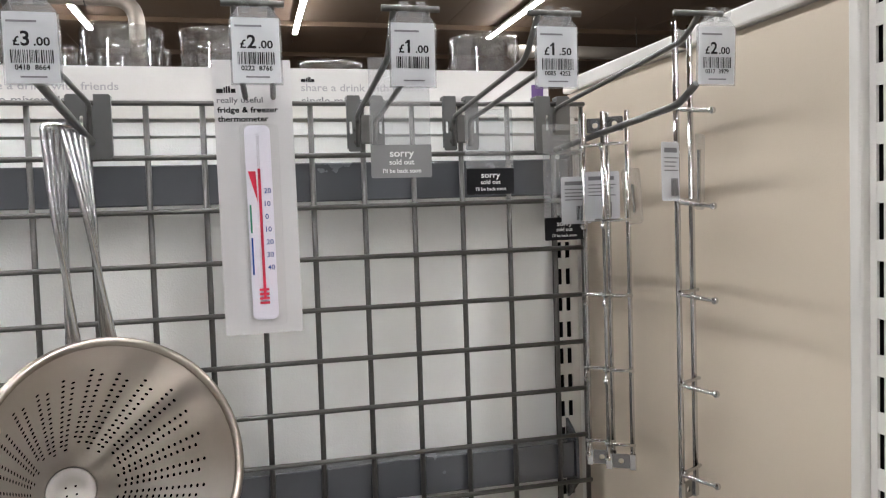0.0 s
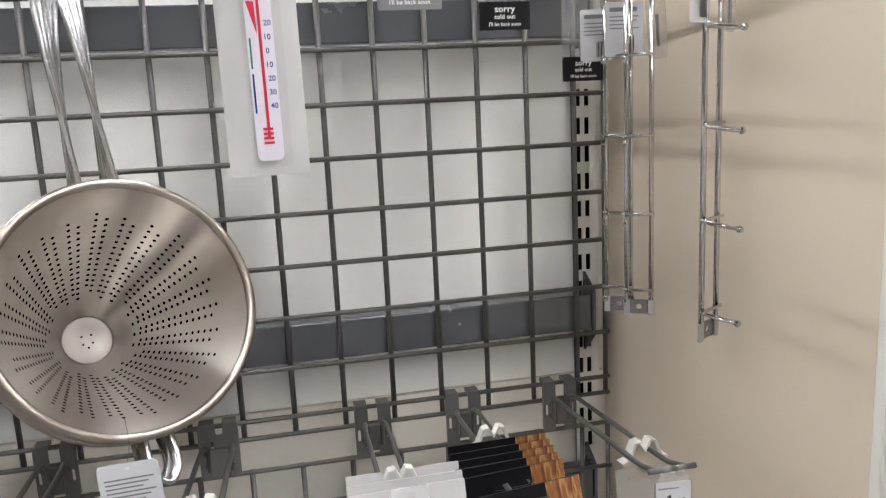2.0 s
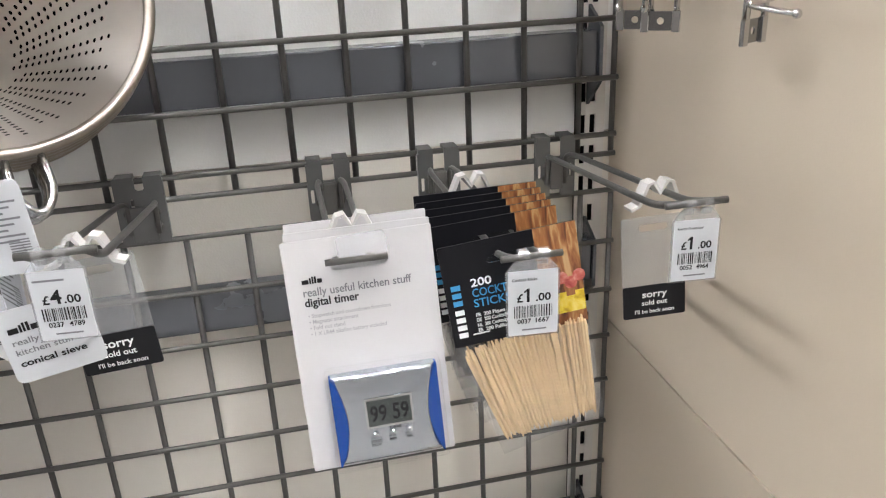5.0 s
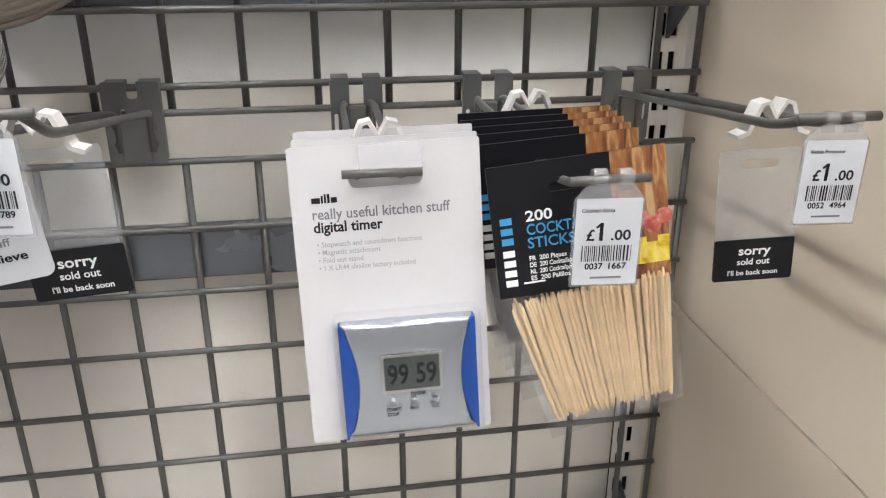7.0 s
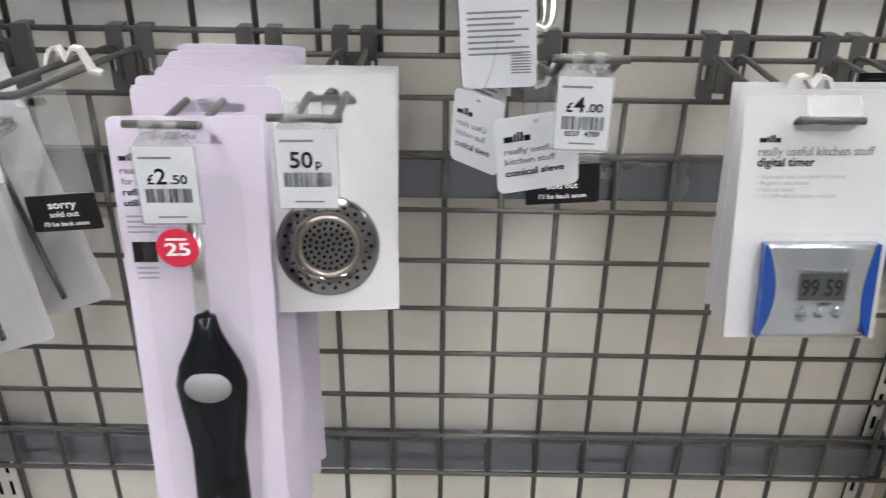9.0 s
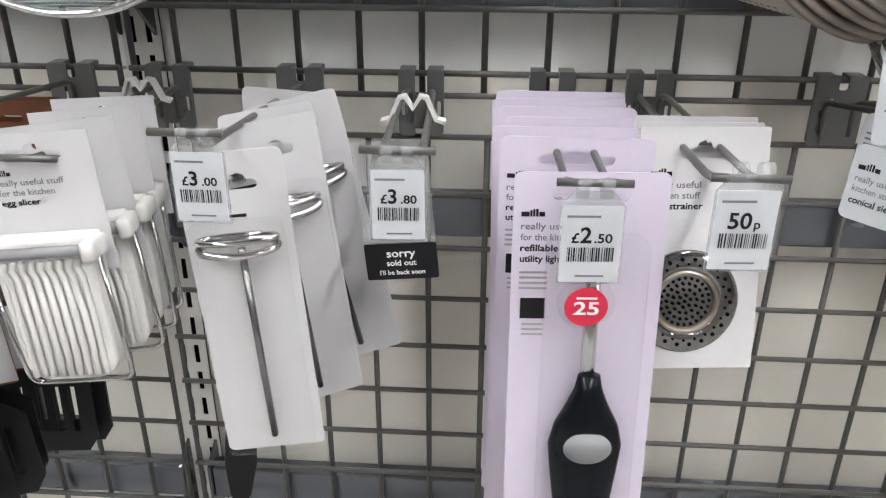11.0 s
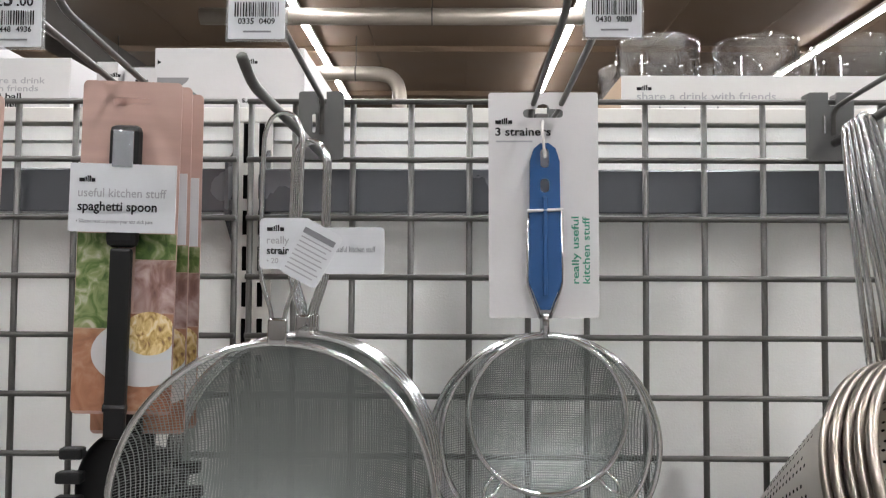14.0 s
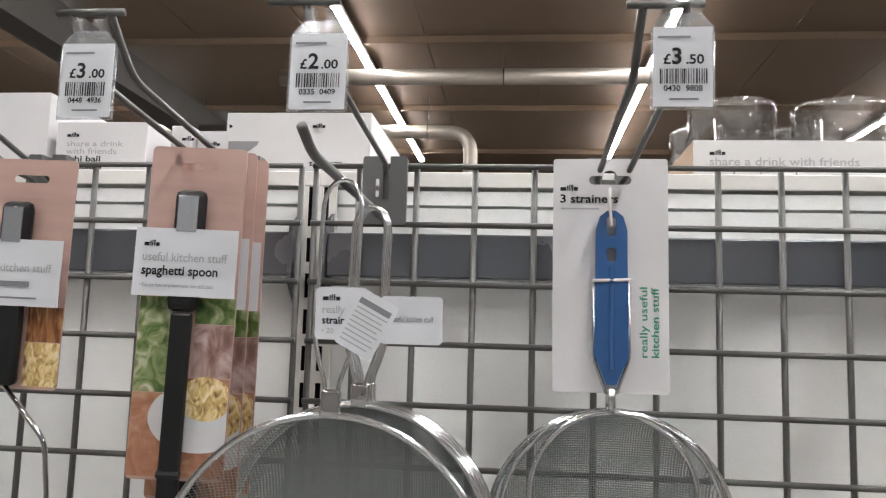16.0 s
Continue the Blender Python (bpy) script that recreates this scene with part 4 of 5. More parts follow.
# ---- digital timers ----
def timer(m, front=True):
    root = thing("kitchen_timer", "silver and blue digital kitchen timer on a white blister card", "kitchen timer", "digital timers", at=m)
    w, h = 0.094, 0.154
    part("backing_card", flat(round_rect(w, h, 0.001, 0, -h / 2), 0.0006, holes=[slot(0, -0.017, 0.037, 0.009, 0)]), CARD, root)
    logo(root, -0.037, -0.0275, 0.0125)
    words(root, [("really useful kitchen stuff", -0.037, -0.0355, 0.0052, 0.068, 0)], INK)
    words(root, [("digital timer", -0.037, -0.042, 0.0052, 0.034, 0)], BLACK)
    words(root, [("• Stopwatch and countdown functions", -0.036, -0.0495, 0.0026, 0.052, 0), ("• Magnetic attachment", -0.036, -0.0535, 0.0026, 0.031, 0), ("• Fold out stand", -0.036, -0.0575, 0.0026, 0.022, 0), ("• 1 X LR44 alkaline battery included", -0.036, -0.0615, 0.0026, 0.048, 0)], PALE_INK, name="small_print")
    # body: waisted silver face between two blue crescents
    n = 20
    zt, zb = -0.089, -0.150
    left, right = [], []
    for i in range(n + 1):
        t = i / n
        z = zt + (zb - zt) * t
        bow = 0.0075 * (1 - (2 * t - 1) ** 2)
        left.append((-0.0285 + bow * 0.95, z))
        right.append((0.0385 - bow * 0.95, z))
    bm = bmesh.new()
    rows = []
    for (xl, z), (xr, _) in zip(left, right):
        t = (z - zt) / (zb - zt)
        yy = -0.0065 - 0.0055 * (1 - (1.9 * t - 0.85) ** 2)
        rows.append([bm.verts.new(p) for p in ((xl, 0, z), (xl, yy + 0.0012, z), (xl + 0.0015, yy, z), (xr - 0.0015, yy, z), (xr, yy + 0.0012, z), (xr, 0, z))])
    for a, c in zip(rows, rows[1:]):
        for j in range(5):
            bm.faces.new((a[j], a[j + 1], c[j + 1], c[j]))
    bm.faces.new(rows[0])
    bm.faces.new(rows[-1])
    body = part("face", bm, SILVER, root, "brushed silver face")
    for p in body.data.polygons:
        p.use_smooth = len(p.vertices) == 4
    for pts, s in ((left, -1), (right, 1)):
        edge = [(-0.0285 - 0.001 if s < 0 else 0.0385 + 0.001, z) for _, z in pts]
        part("blue_side", flat(pts + edge[::-1], 0.008, y=-0.0095), TIMER_BLUE, root, "blue plastic crescent")
    part("window_frame", flat(rect(-0.0095, 0.021, -0.125, -0.1045), 0.0012, holes=[rect(-0.0082, 0.0197, -0.1235, -0.106)], y=-0.0128), CHROME, body)
    part("display", flat(rect(-0.0082, 0.0197, -0.1235, -0.106), 0.0003, y=-0.0123), LCD, body, "grey display reading 99 59")
    words(body, [("99", -0.0065, -0.1205, 0.0105, 0.0105, 0), ("59", 0.0078, -0.1205, 0.0105, 0.0105, 0)], BLACK, -0.0126, "display_digits")
    for i in range(3):
        part("button", lathe([(0, 0.0012), (0.0018, 0.001), (0.0022, 0)], 14, m=Matrix.Translation((-0.0045 + i * 0.0108, -0.0117, -0.130)) @ Matrix.Rotation(radians(90), 4, "X")), SILVER, body, smooth=True)
    words(body, [("CLEAR", 0.0045, -0.1275, 0.0019, 0.008, 0), ("START/", -0.0085, -0.1352, 0.0019, 0.008, 0), ("STOP", -0.008, -0.1378, 0.0019, 0.006, 0), ("MIN", 0.0038, -0.1352, 0.0019, 0.0045, 0), ("SEC", 0.0146, -0.1352, 0.0019, 0.0045, 0)], BLACK, -0.0122)
    part("blister", box(-0.032, 0.042, -0.0152, -0.0004, -0.1525, -0.083, bevel=0.003), BLISTER, root, "clear blister")
    return root


t0 = timer(pose(-0.2217, -0.189, 1.2035, -9, -2, -2))
for i in range(1, 3):
    copy_thing(t0, pose(-0.2205 + 0.001 * i, -0.189 + 0.017 * i, 1.2025, -5, -1.5, -3))


# ---- packs of cocktail sticks ----
def stick_pack(m, sticks):
    root = thing("cocktail_stick_pack", "clear bag of bamboo cocktail sticks under a folded black header card", "cocktail sticks", "cocktail stick packs", at=m)
    w, h = 0.089, 0.068
    part("header_card", flat(round_rect(w, h, 0.0008, 0, -h / 2), 0.0012, holes=[slot(0, -0.0135, 0.03, 0.005, 0)]), SIGN_BLACK, root, "glossy black header card")
    part("food_picture", flat(rect(0.0165, w / 2, -h, 0), 0.0002, y=-0.0004), FOOD, root, "printed picture of party food")
    for i in range(5):
        x = 0.019 + i * 0.0058
        part("printed_roll", flat([(px, pz) for px, _, pz in circle(0.0042, 18, (x, -0.036 - 0.004 * (i % 2)))], 0.0002, y=-0.0007), ROSE, root)
        part("printed_fruit", flat(rect(x - 0.0038, x + 0.002, -0.060, -0.046 - 0.003 * (i % 2)), 0.0002, y=-0.0007), YELLOW, root)
    bars(root, [(-0.0405, -0.0345, -0.062 + i * 0.0052, -0.0585 + i * 0.0052) for i in range(4)], WHITE_INK, -0.0007, "maker_mark")
    bars(root, [(-0.0405, -0.0345, -0.040 + i * 0.0052, -0.0365 + i * 0.0052) for i in range(3)], CYAN, -0.0007, "maker_mark")
    words(root, [("200", -0.0275, -0.029, 0.0052, 0.0135, 0)], WHITE_INK)
    words(root, [("COCKTAIL", -0.0275, -0.036, 0.0054, 0.032, 0), ("STICKS", -0.0275, -0.043, 0.0054, 0.024, 0)], CYAN)
    words(root, [("FR  200 Piques", -0.0275, -0.0495, 0.0024, 0.019, 0), ("DE  200 Cocktailspiesse", -0.0275, -0.053, 0.0024, 0.027, 0), ("NL  200 Cocktailprikkers", -0.0275, -0.0565, 0.0024, 0.027, 0), ("ES  200 Palillos", -0.0275, -0.060, 0.0024, 0.020, 0)], WHITE_INK, name="small_print")
    bars(root, [(-0.0315, -0.0205, -0.0615, -0.0605)], WHITE_INK, name="print_bar")
    bm = flat([(-w / 2 + 0.001, -0.004), (w / 2 - 0.001, -0.004), (w / 2 + 0.001, -0.135), (0.0, -0.143), (-0.026, -0.148)], 0.0, y=0.011)
    flat([(-w / 2 + 0.001, -0.066), (w / 2 - 0.001, -0.066), (w / 2 + 0.001, -0.135), (0.0, -0.143), (-0.026, -0.148)], 0.0, y=-0.0065, bm=bm)
    part("bag", bm, FILM, root, "crinkled clear bag")
    if sticks:
        L = 0.069
        mesh = part("stick", lathe([(0, 0), (0.0006, 0.001), (0.00112, 0.005), (0.00112, L - 0.005), (0.0006, L - 0.001), (0, L)], 7), BAMBOO, root, smooth=True)
        rng = random.Random(4)
        k = 0
        for layer, count in ((-0.0038, 54), (0.0005, 50), (0.005, 44)):
            for i in range(count):
                u = i / (count - 1)
                xb = -0.021 + 0.061 * u + rng.uniform(-0.0006, 0.0006)
                lean = -14 + 15 * u + rng.uniform(-1.5, 1.5)
                zb = -0.139 + 0.006 * u + rng.uniform(-0.0018, 0.0018)
                mm = pose(xb, layer + rng.uniform(-0.0012, 0.0012), zb, rng.uniform(-1, 1), lean, 0)
                if k == 0:
                    mesh.matrix_basis = mm
                else:
                    again("stick", mesh, mm, root)
                k += 1
    return root


stick_pack(pose(-0.130, -0.206, 1.1975, -6, -7, -4), True)
pk = stick_pack(pose(-0.133, -0.180, 1.2005, -3, -5, -3), False)
for i in range(1, 5):
    copy_thing(pk, pose(-0.133 + 0.001 * i, -0.180 + 0.013 * i, 1.201 + 0.0006 * i, -2, -4 + 0.5 * i, -3))


# ---- sink strainers ----
def sink_card(m):
    root = thing("sink_strainer", "round steel sink strainer held on a white card", "sink strainer", "sink strainer cards", at=m)
    w, h = 0.078, 0.151
    part("backing_card", flat(round_rect(w, h, 0.0008, 0, -h / 2), 0.0006, holes=[slot(0, -0.0155, 0.030, 0.006, 0.005)]), CARD, root)
    logo(root, -0.032, -0.029, 0.013)
    words(root, [("really useful", -0.032, -0.036, 0.004, 0.031, 0), ("kitchen stuff", -0.032, -0.0425, 0.004, 0.031, 0)], INK)
    words(root, [("sink strainer", -0.032, -0.049, 0.004, 0.033, 0)], BLACK)
    c = Matrix.Translation((-0.006, 0, -0.107)) @ Matrix.Rotation(radians(90), 4, "X")
    disc = part("flange", lathe([(0.0185, 0.0005), (0.0205, 0.003), (0.0235, 0.0035), (0.031, 0.0022), (0.033, 0.001), (0.0325, 0.0)], 48, m=c), DARK_CHROME, root, "polished steel flange", True)
    part("ring", lathe([(0.0165, 0.001), (0.0175, 0.0042), (0.0195, 0.0046), (0.0205, 0.003)], 48, m=c), RIM_STEEL, disc, smooth=True)
    part("bowl", lathe([(0.0172, 0.0012), (0.014, 0.0005), (0, 0.0002)], 40, m=c), DARK_CHROME, disc, "perforated steel bowl", True)
    # bowl holes: uncut, their inner shade painted by raised black caps
    bm = bmesh.new()
    for ring, count in ((0, 1), (0.0038, 6), (0.0076, 12), (0.0114, 18), (0.0150, 24)):
        for i in range(count):
            a = 2 * math.pi * i / count + ring * 90
            lathe([(0, 0.0012), (0.00105, 0.0012), (0.00105, 0.0003)], 8, bm, c @ Matrix.Translation((ring * math.cos(a), ring * math.sin(a), 0)))
    part("bowl_hole_shade", bm, HOLLOW_SHADE, disc)
    # flange holes: black caps again stand for the shade within
    bm = bmesh.new()
    for i in range(22):
        a = 2 * math.pi * i / 22
        lathe([(0, 0.0033), (0.0013, 0.0033), (0.0013, 0.0020)], 8, bm, c @ Matrix.Translation((0.0275 * math.cos(a), 0.0275 * math.sin(a), 0)))
        lathe([(0, 0.0037), (0.0009, 0.0037), (0.0009, 0.0025)], 8, bm, c @ Matrix.Translation((0.0245 * math.cos(a + 0.14), 0.0245 * math.sin(a + 0.14), 0)))
    part("drain_hole_shade", bm, HOLLOW_SHADE, disc)
    return root


s0 = sink_card(pose(-0.5155, -0.170, 1.2065, -12, 0, 5))
for i in range(1, 3):
    copy_thing(s0, pose(-0.515, -0.170 + 0.014 * i, 1.2055, -6, 0.6 * i, 5))


# ---- utility lighters ----
def lighter(m):
    root = thing("utility_lighter", "black refillable utility lighter on a long lilac blister card", "lighter", "utility lighters", at=m)
    w, h = 0.076, 0.318
    part("backing_card", flat(round_rect(w, h, 0.004, 0, -h / 2), 0.0008, holes=[slot(0, -0.0125, 0.038, 0.0055, 0.003)]), LILAC, root)
    logo(root, -0.034, -0.0235, 0.0115)
    words(root, [("really useful", -0.034, -0.0305, 0.0036, 0.027, 0), ("for the kitchen", -0.034, -0.0365, 0.0036, 0.028, 0)], INK)
    words(root, [("refillable", -0.034, -0.0425, 0.0036, 0.019, 0), ("utility lighter", -0.034, -0.0485, 0.0036, 0.026, 0)], BLACK)
    bars(root, [(-0.034, -0.020, -0.055 - i * 0.003, -0.0538 - i * 0.003) for i in range(4)] + [(-0.032, -0.021, -0.085 - i * 0.003, -0.0838 - i * 0.003) for i in range(3)], PALE_INK, name="small_print")
    bars(root, [(-0.033, -0.0205, -0.081, -0.069)], BLACK, name="flame_symbol")
    part("barrel", tube([(0.002, -0.009, -0.135), (0.002, -0.009, -0.045)], 0.0038, 14), WIRE_STEEL, root, "slim steel barrel", True)
    prof = [(-0.110, 0.0058), (-0.118, 0.0072), (-0.128, 0.011), (-0.140, 0.0168), (-0.152, 0.0195), (-0.170, 0.0178), (-0.195, 0.0148), (-0.240, 0.0155), (-0.275, 0.0150), (-0.295, 0.012), (-0.305, 0.004)]
    bm = bmesh.new()
    rings = []
    for z, r in prof:
        rings.append([bm.verts.new((0.003 + r * math.cos(2 * math.pi * j / 24), -0.010 - 0.010 * math.sin(2 * math.pi * j / 24) * min(1, r / 0.012), z)) for j in range(24)])
    for a, b in zip(rings, rings[1:]):
        for j in range(24):
            bm.faces.new((a[j], a[(j + 1) % 24], b[(j + 1) % 24], b[j]))
    bm.faces.new(rings[0])
    bm.faces.new(rings[-1])
    hd = part("handle", bm, BLACK_GLOSS, root, "glossy black handle", True)
    for i in range(5):
        part("grip_rib", box(-0.006, 0.012, -0.0206, -0.0188, -0.232 - i * 0.0085, -0.2275 - i * 0.0085, bevel=0.0008), BLACK_GLOSS, hd)
    part("trigger", lathe([(0, 0.0045), (0.006, 0.0040), (0.0105, 0.0022), (0.0125, 0)], 28, m=Matrix.Translation((0.003, -0.0192, -0.150)) @ Matrix.Rotation(radians(90), 4, "X") @ Matrix.Diagonal((1, 0.8, 1, 1))), SIGN_GREY, hd, "grey trigger button", True)
    part("blister", box(-0.022, 0.027, -0.024, -0.0005, -0.312, -0.030, bevel=0.006), BLISTER, root, "clear blister")
    return root


WIDE = Matrix.Diagonal((1.1, 1.05, 1.04, 1))
l0 = lighter(pose(-0.5875, -0.232, 1.198, -6, 0, 3) @ WIDE)
for i, (dx, dy, ry) in enumerate(((0.003, 0.045, 0), (-0.002, 0.065, -1), (0.006, 0.085, 1.5), (0.002, 0.11, 0), (-0.003, 0.13, -1.5), (0.0, 0.15, 0.5))):
    copy_thing(l0, pose(-0.594 + dx, -0.222 + dy, 1.2005 + 0.0005 * i, -4, ry, 3 * ry) @ WIDE)


# ---- egg slicers ----
def egg_slicer(m):
    root = thing("egg_slicer", "white plastic egg slicer with steel wire frame on a white card", "egg slicer", "egg slicers", at=m)
    w, h = 0.070, 0.150
    part("backing_card", flat(rect(-w / 2, w / 2, -0.085, 0), 0.0006, holes=[slot(0, -0.0125, 0.034, 0.006, 0.004)]), CARD, root)
    logo(root, -0.026, -0.024, 0.010)
    words(root, [("really useful stuff", -0.026, -0.030, 0.0036, 0.041, 0), ("for the kitchen", -0.026, -0.036, 0.0036, 0.034, 0)], INK)
    words(root, [("egg slicer", -0.026, -0.042, 0.0036, 0.024, 0)], BLACK)
    out = [(-0.031, -0.058), (0.031, -0.058), (0.0295, -0.125)] + [(0.0155 + 0.0135 * math.cos(radians(q)), -0.1365 - 0.0135 * math.sin(radians(q))) for q in (0, 22, 45, 68, 90)] + [(-0.0155 - 0.0135 * math.cos(radians(q)), -0.1365 - 0.0135 * math.sin(radians(q))) for q in (90, 68, 45, 22, 0)] + [(-0.0295, -0.125)]
    bm = flat(out, 0.016, y=-0.0185)
    bmesh.ops.bevel(bm, geom=list(bm.edges), offset=0.0025, segments=2, affect="EDGES", profile=0.5)
    base = part("base", bm, WHITE_PLASTIC, root, "white moulded base")
    bm = bmesh.new()
    for i in range(9):
        x = -0.0225 + i * 0.0056
        p = []
        for k in range(15):
            z = -0.071 - 0.075 * k / 14
            shell = math.sqrt(max(0.0, 1 - (x / 0.024) ** 2 - ((z + 0.113) / 0.027) ** 2))
            p.append((x + 0.0045 * shell - 0.002 * math.sin(math.pi * min(1, k / 2)), -0.0195 - 0.006 * shell, z))
        tube(p, 0.0021, 7, bm=bm)
    part("slicing_rib", bm, WHITE_PLASTIC, base, smooth=True)
    for s in (-1, 1):
        part("hinge", box(s * 0.033 - 0.0045, s * 0.033 + 0.0045, -0.030, -0.008, -0.071, -0.058, bevel=0.003), WHITE_PLASTIC, root, smooth=True)
    part("hinge_bar", tube([(-0.030, -0.025, -0.064), (0.030, -0.025, -0.064)], 0.0035, 10), SIGN_GREY, root, "grey hinge bar", True)
    p = rounded([(-0.034, -0.022, -0.066), (-0.032, -0.012, -0.154), (0.034, -0.012, -0.154), (0.036, -0.022, -0.066)], 0.008)
    part("wire_frame", tube(p, 0.0016, 8), CHROME, root, "steel wire frame", True)
    return root


e0 = egg_slicer(pose(-0.907, -0.2135, 1.2065, -4, -5, 2))
for i in range(1, 4):
    copy_thing(e0, pose(-0.906 - 0.002 * (i % 2), -0.2135 + 0.031 * i, 1.2045, -3, -7 + 1.5 * i, 14 - 3 * i))


# ---- whisk cards ----
def whisk_card(m):
    root = thing("mini_whisk", "small steel coil whisk in a clear blister on a white card", "whisk", "mini whisk cards", at=m)
    w, h = 0.064, 0.205
    part("backing_card", flat(round_rect(w, h, 0.004, 0, -h / 2), 0.0007, holes=[slot(0.004, -0.0205, 0.022, 0.006, 0.004)]), CARD, root)
    logo(root, -0.028, -0.029, 0.010)
    words(root, [("really useful", -0.028, -0.0345, 0.003, 0.026, 0)], INK)
    bars(root, [(-0.028, 0.006, -0.0405, -0.0385)], BLACK)
    coil = tube([(0.0235 * math.cos(2 * math.pi * i / 48), -0.010 + 0.0075 * math.sin(2 * math.pi * i / 48), -0.056 + 0.003 * math.sin(2 * math.pi * i / 48)) for i in range(48)], 0.0024, 8, True)
    tube([(0.0235 * math.cos(2 * math.pi * i / 48), -0.010 + 0.0075 * math.sin(2 * math.pi * i / 48), -0.051) for i in range(48)], 0.0019, 8, True, coil)
    part("coil", coil, CHROME, root, "bright coiled wire ring", True)
    part("handle", tube([(0.001, -0.007, -0.058), (0.001, -0.006, -0.192)], 0.0023, 10), DARK_CHROME, root, "steel wire handle", True)
    part("blister", box(-0.028, 0.028, -0.019, -0.0004, -0.199, -0.040, bevel=0.005), BLISTER, root, "clear blister")
    return root


w0 = whisk_card(pose(-0.7955, -0.205, 1.196, -3, -4, 8))
for dx, dy, ry, rz in ((0.010, 0.032, -6, 24), (0.004, 0.06, -2, 36), (0.012, 0.085, -12, 14), (0.004, 0.11, 2, -6)):
    copy_thing(w0, pose(-0.7915 + dx, -0.205 + dy, 1.206, -2, ry, rz))


# ---- strainers ----
def bowl_strainer(r, depth, rest, root, cx=0.0, cz=0.0, y=0.0, tilt=0.0):
    """Rim, gauze bowl behind it, and wire rests; the rim's centre is (cx, y, cz)."""
    m = Matrix.Translation((cx, y, cz)) @ Matrix.Rotation(radians(-90 + tilt), 4, "X")
    prof = [(r * math.sin(a), depth * math.cos(a)) for a in [radians(90 * i / 12) for i in range(13)]]
    part("gauze_bowl", lathe(prof, 64, m=m), GAUZE, root, "fine wire gauze bowl", True)
    ring = [m @ Vector((r * math.cos(2 * math.pi * i / 72), r * math.sin(2 * math.pi * i / 72), 0)) for i in range(72)]
    part("rim", tube(ring, 0.0022, 10, True), WIRE_STEEL, root, "bright wire rim", True)
    for a in rest:
        d = m.to_3x3() @ Vector((math.cos(radians(a)), -math.sin(radians(a)), 0))
        e = m.to_3x3() @ Vector((math.sin(radians(a)), math.cos(radians(a)), 0)) * 0.0035
        c = Vector((cx, y, cz))
        p = [c + d * r + e, c + d * (r + 0.012) + e * 1.2 + Vector((0, -0.002, 0)), c + d * (r + 0.019) + Vector((0, -0.003, 0)), c + d * (r + 0.012) - e * 1.2 + Vector((0, -0.002, 0)), c + d * r - e]
        part("rest_loop", tube(rounded(p, 0.005), 0.0013, 7), WIRE_STEEL, root, "wire rest loop", True)


def big_strainer(m, rest):
    """Origin at the top of the handle loop."""
    root = thing("mesh_strainer", "large steel wire mesh strainer with a looped wire handle", "strainer", "large mesh strainers", at=m)
    r = 0.0938
    zc = -0.232
    bowl_strainer(r, 0.062, rest, root, 0, zc)
    p = [(-0.0035, 0, zc + r + 0.003), (-0.0035, 0, -0.122), (-0.0115, 0, -0.098), (-0.0115, 0, -0.012), (-0.006, 0, 0), (0.006, 0, 0), (0.0115, 0, -0.012), (0.0115, 0, -0.098), (0.0035, 0, -0.122), (0.0035, 0, zc + r + 0.003)]
    part("wire_handle", tube(rounded(p, 0.009), 0.0014, 8), WIRE_STEEL, root, "looped wire handle", True)
    part("ferrule", box(-0.0058, 0.0058, -0.003, 0.003, zc + r - 0.002, zc + r + 0.0145, bevel=0.0018), CHROME, root, "pressed steel ferrule", True)
    return root


b0 = big_strainer(pose(-0.866, -0.198, 1.598, -3, 0.5, 3), (233,))
b1 = big_strainer(pose(-0.866, -0.115, 1.5965, 0, 1.2, -2), (313,))
for i in range(1, 4):
    copy_thing(b1, pose(-0.866 + 0.0005 * i, -0.115 + 0.004 * i, 1.597, 0, 1.2 - 0.25 * i, -2))


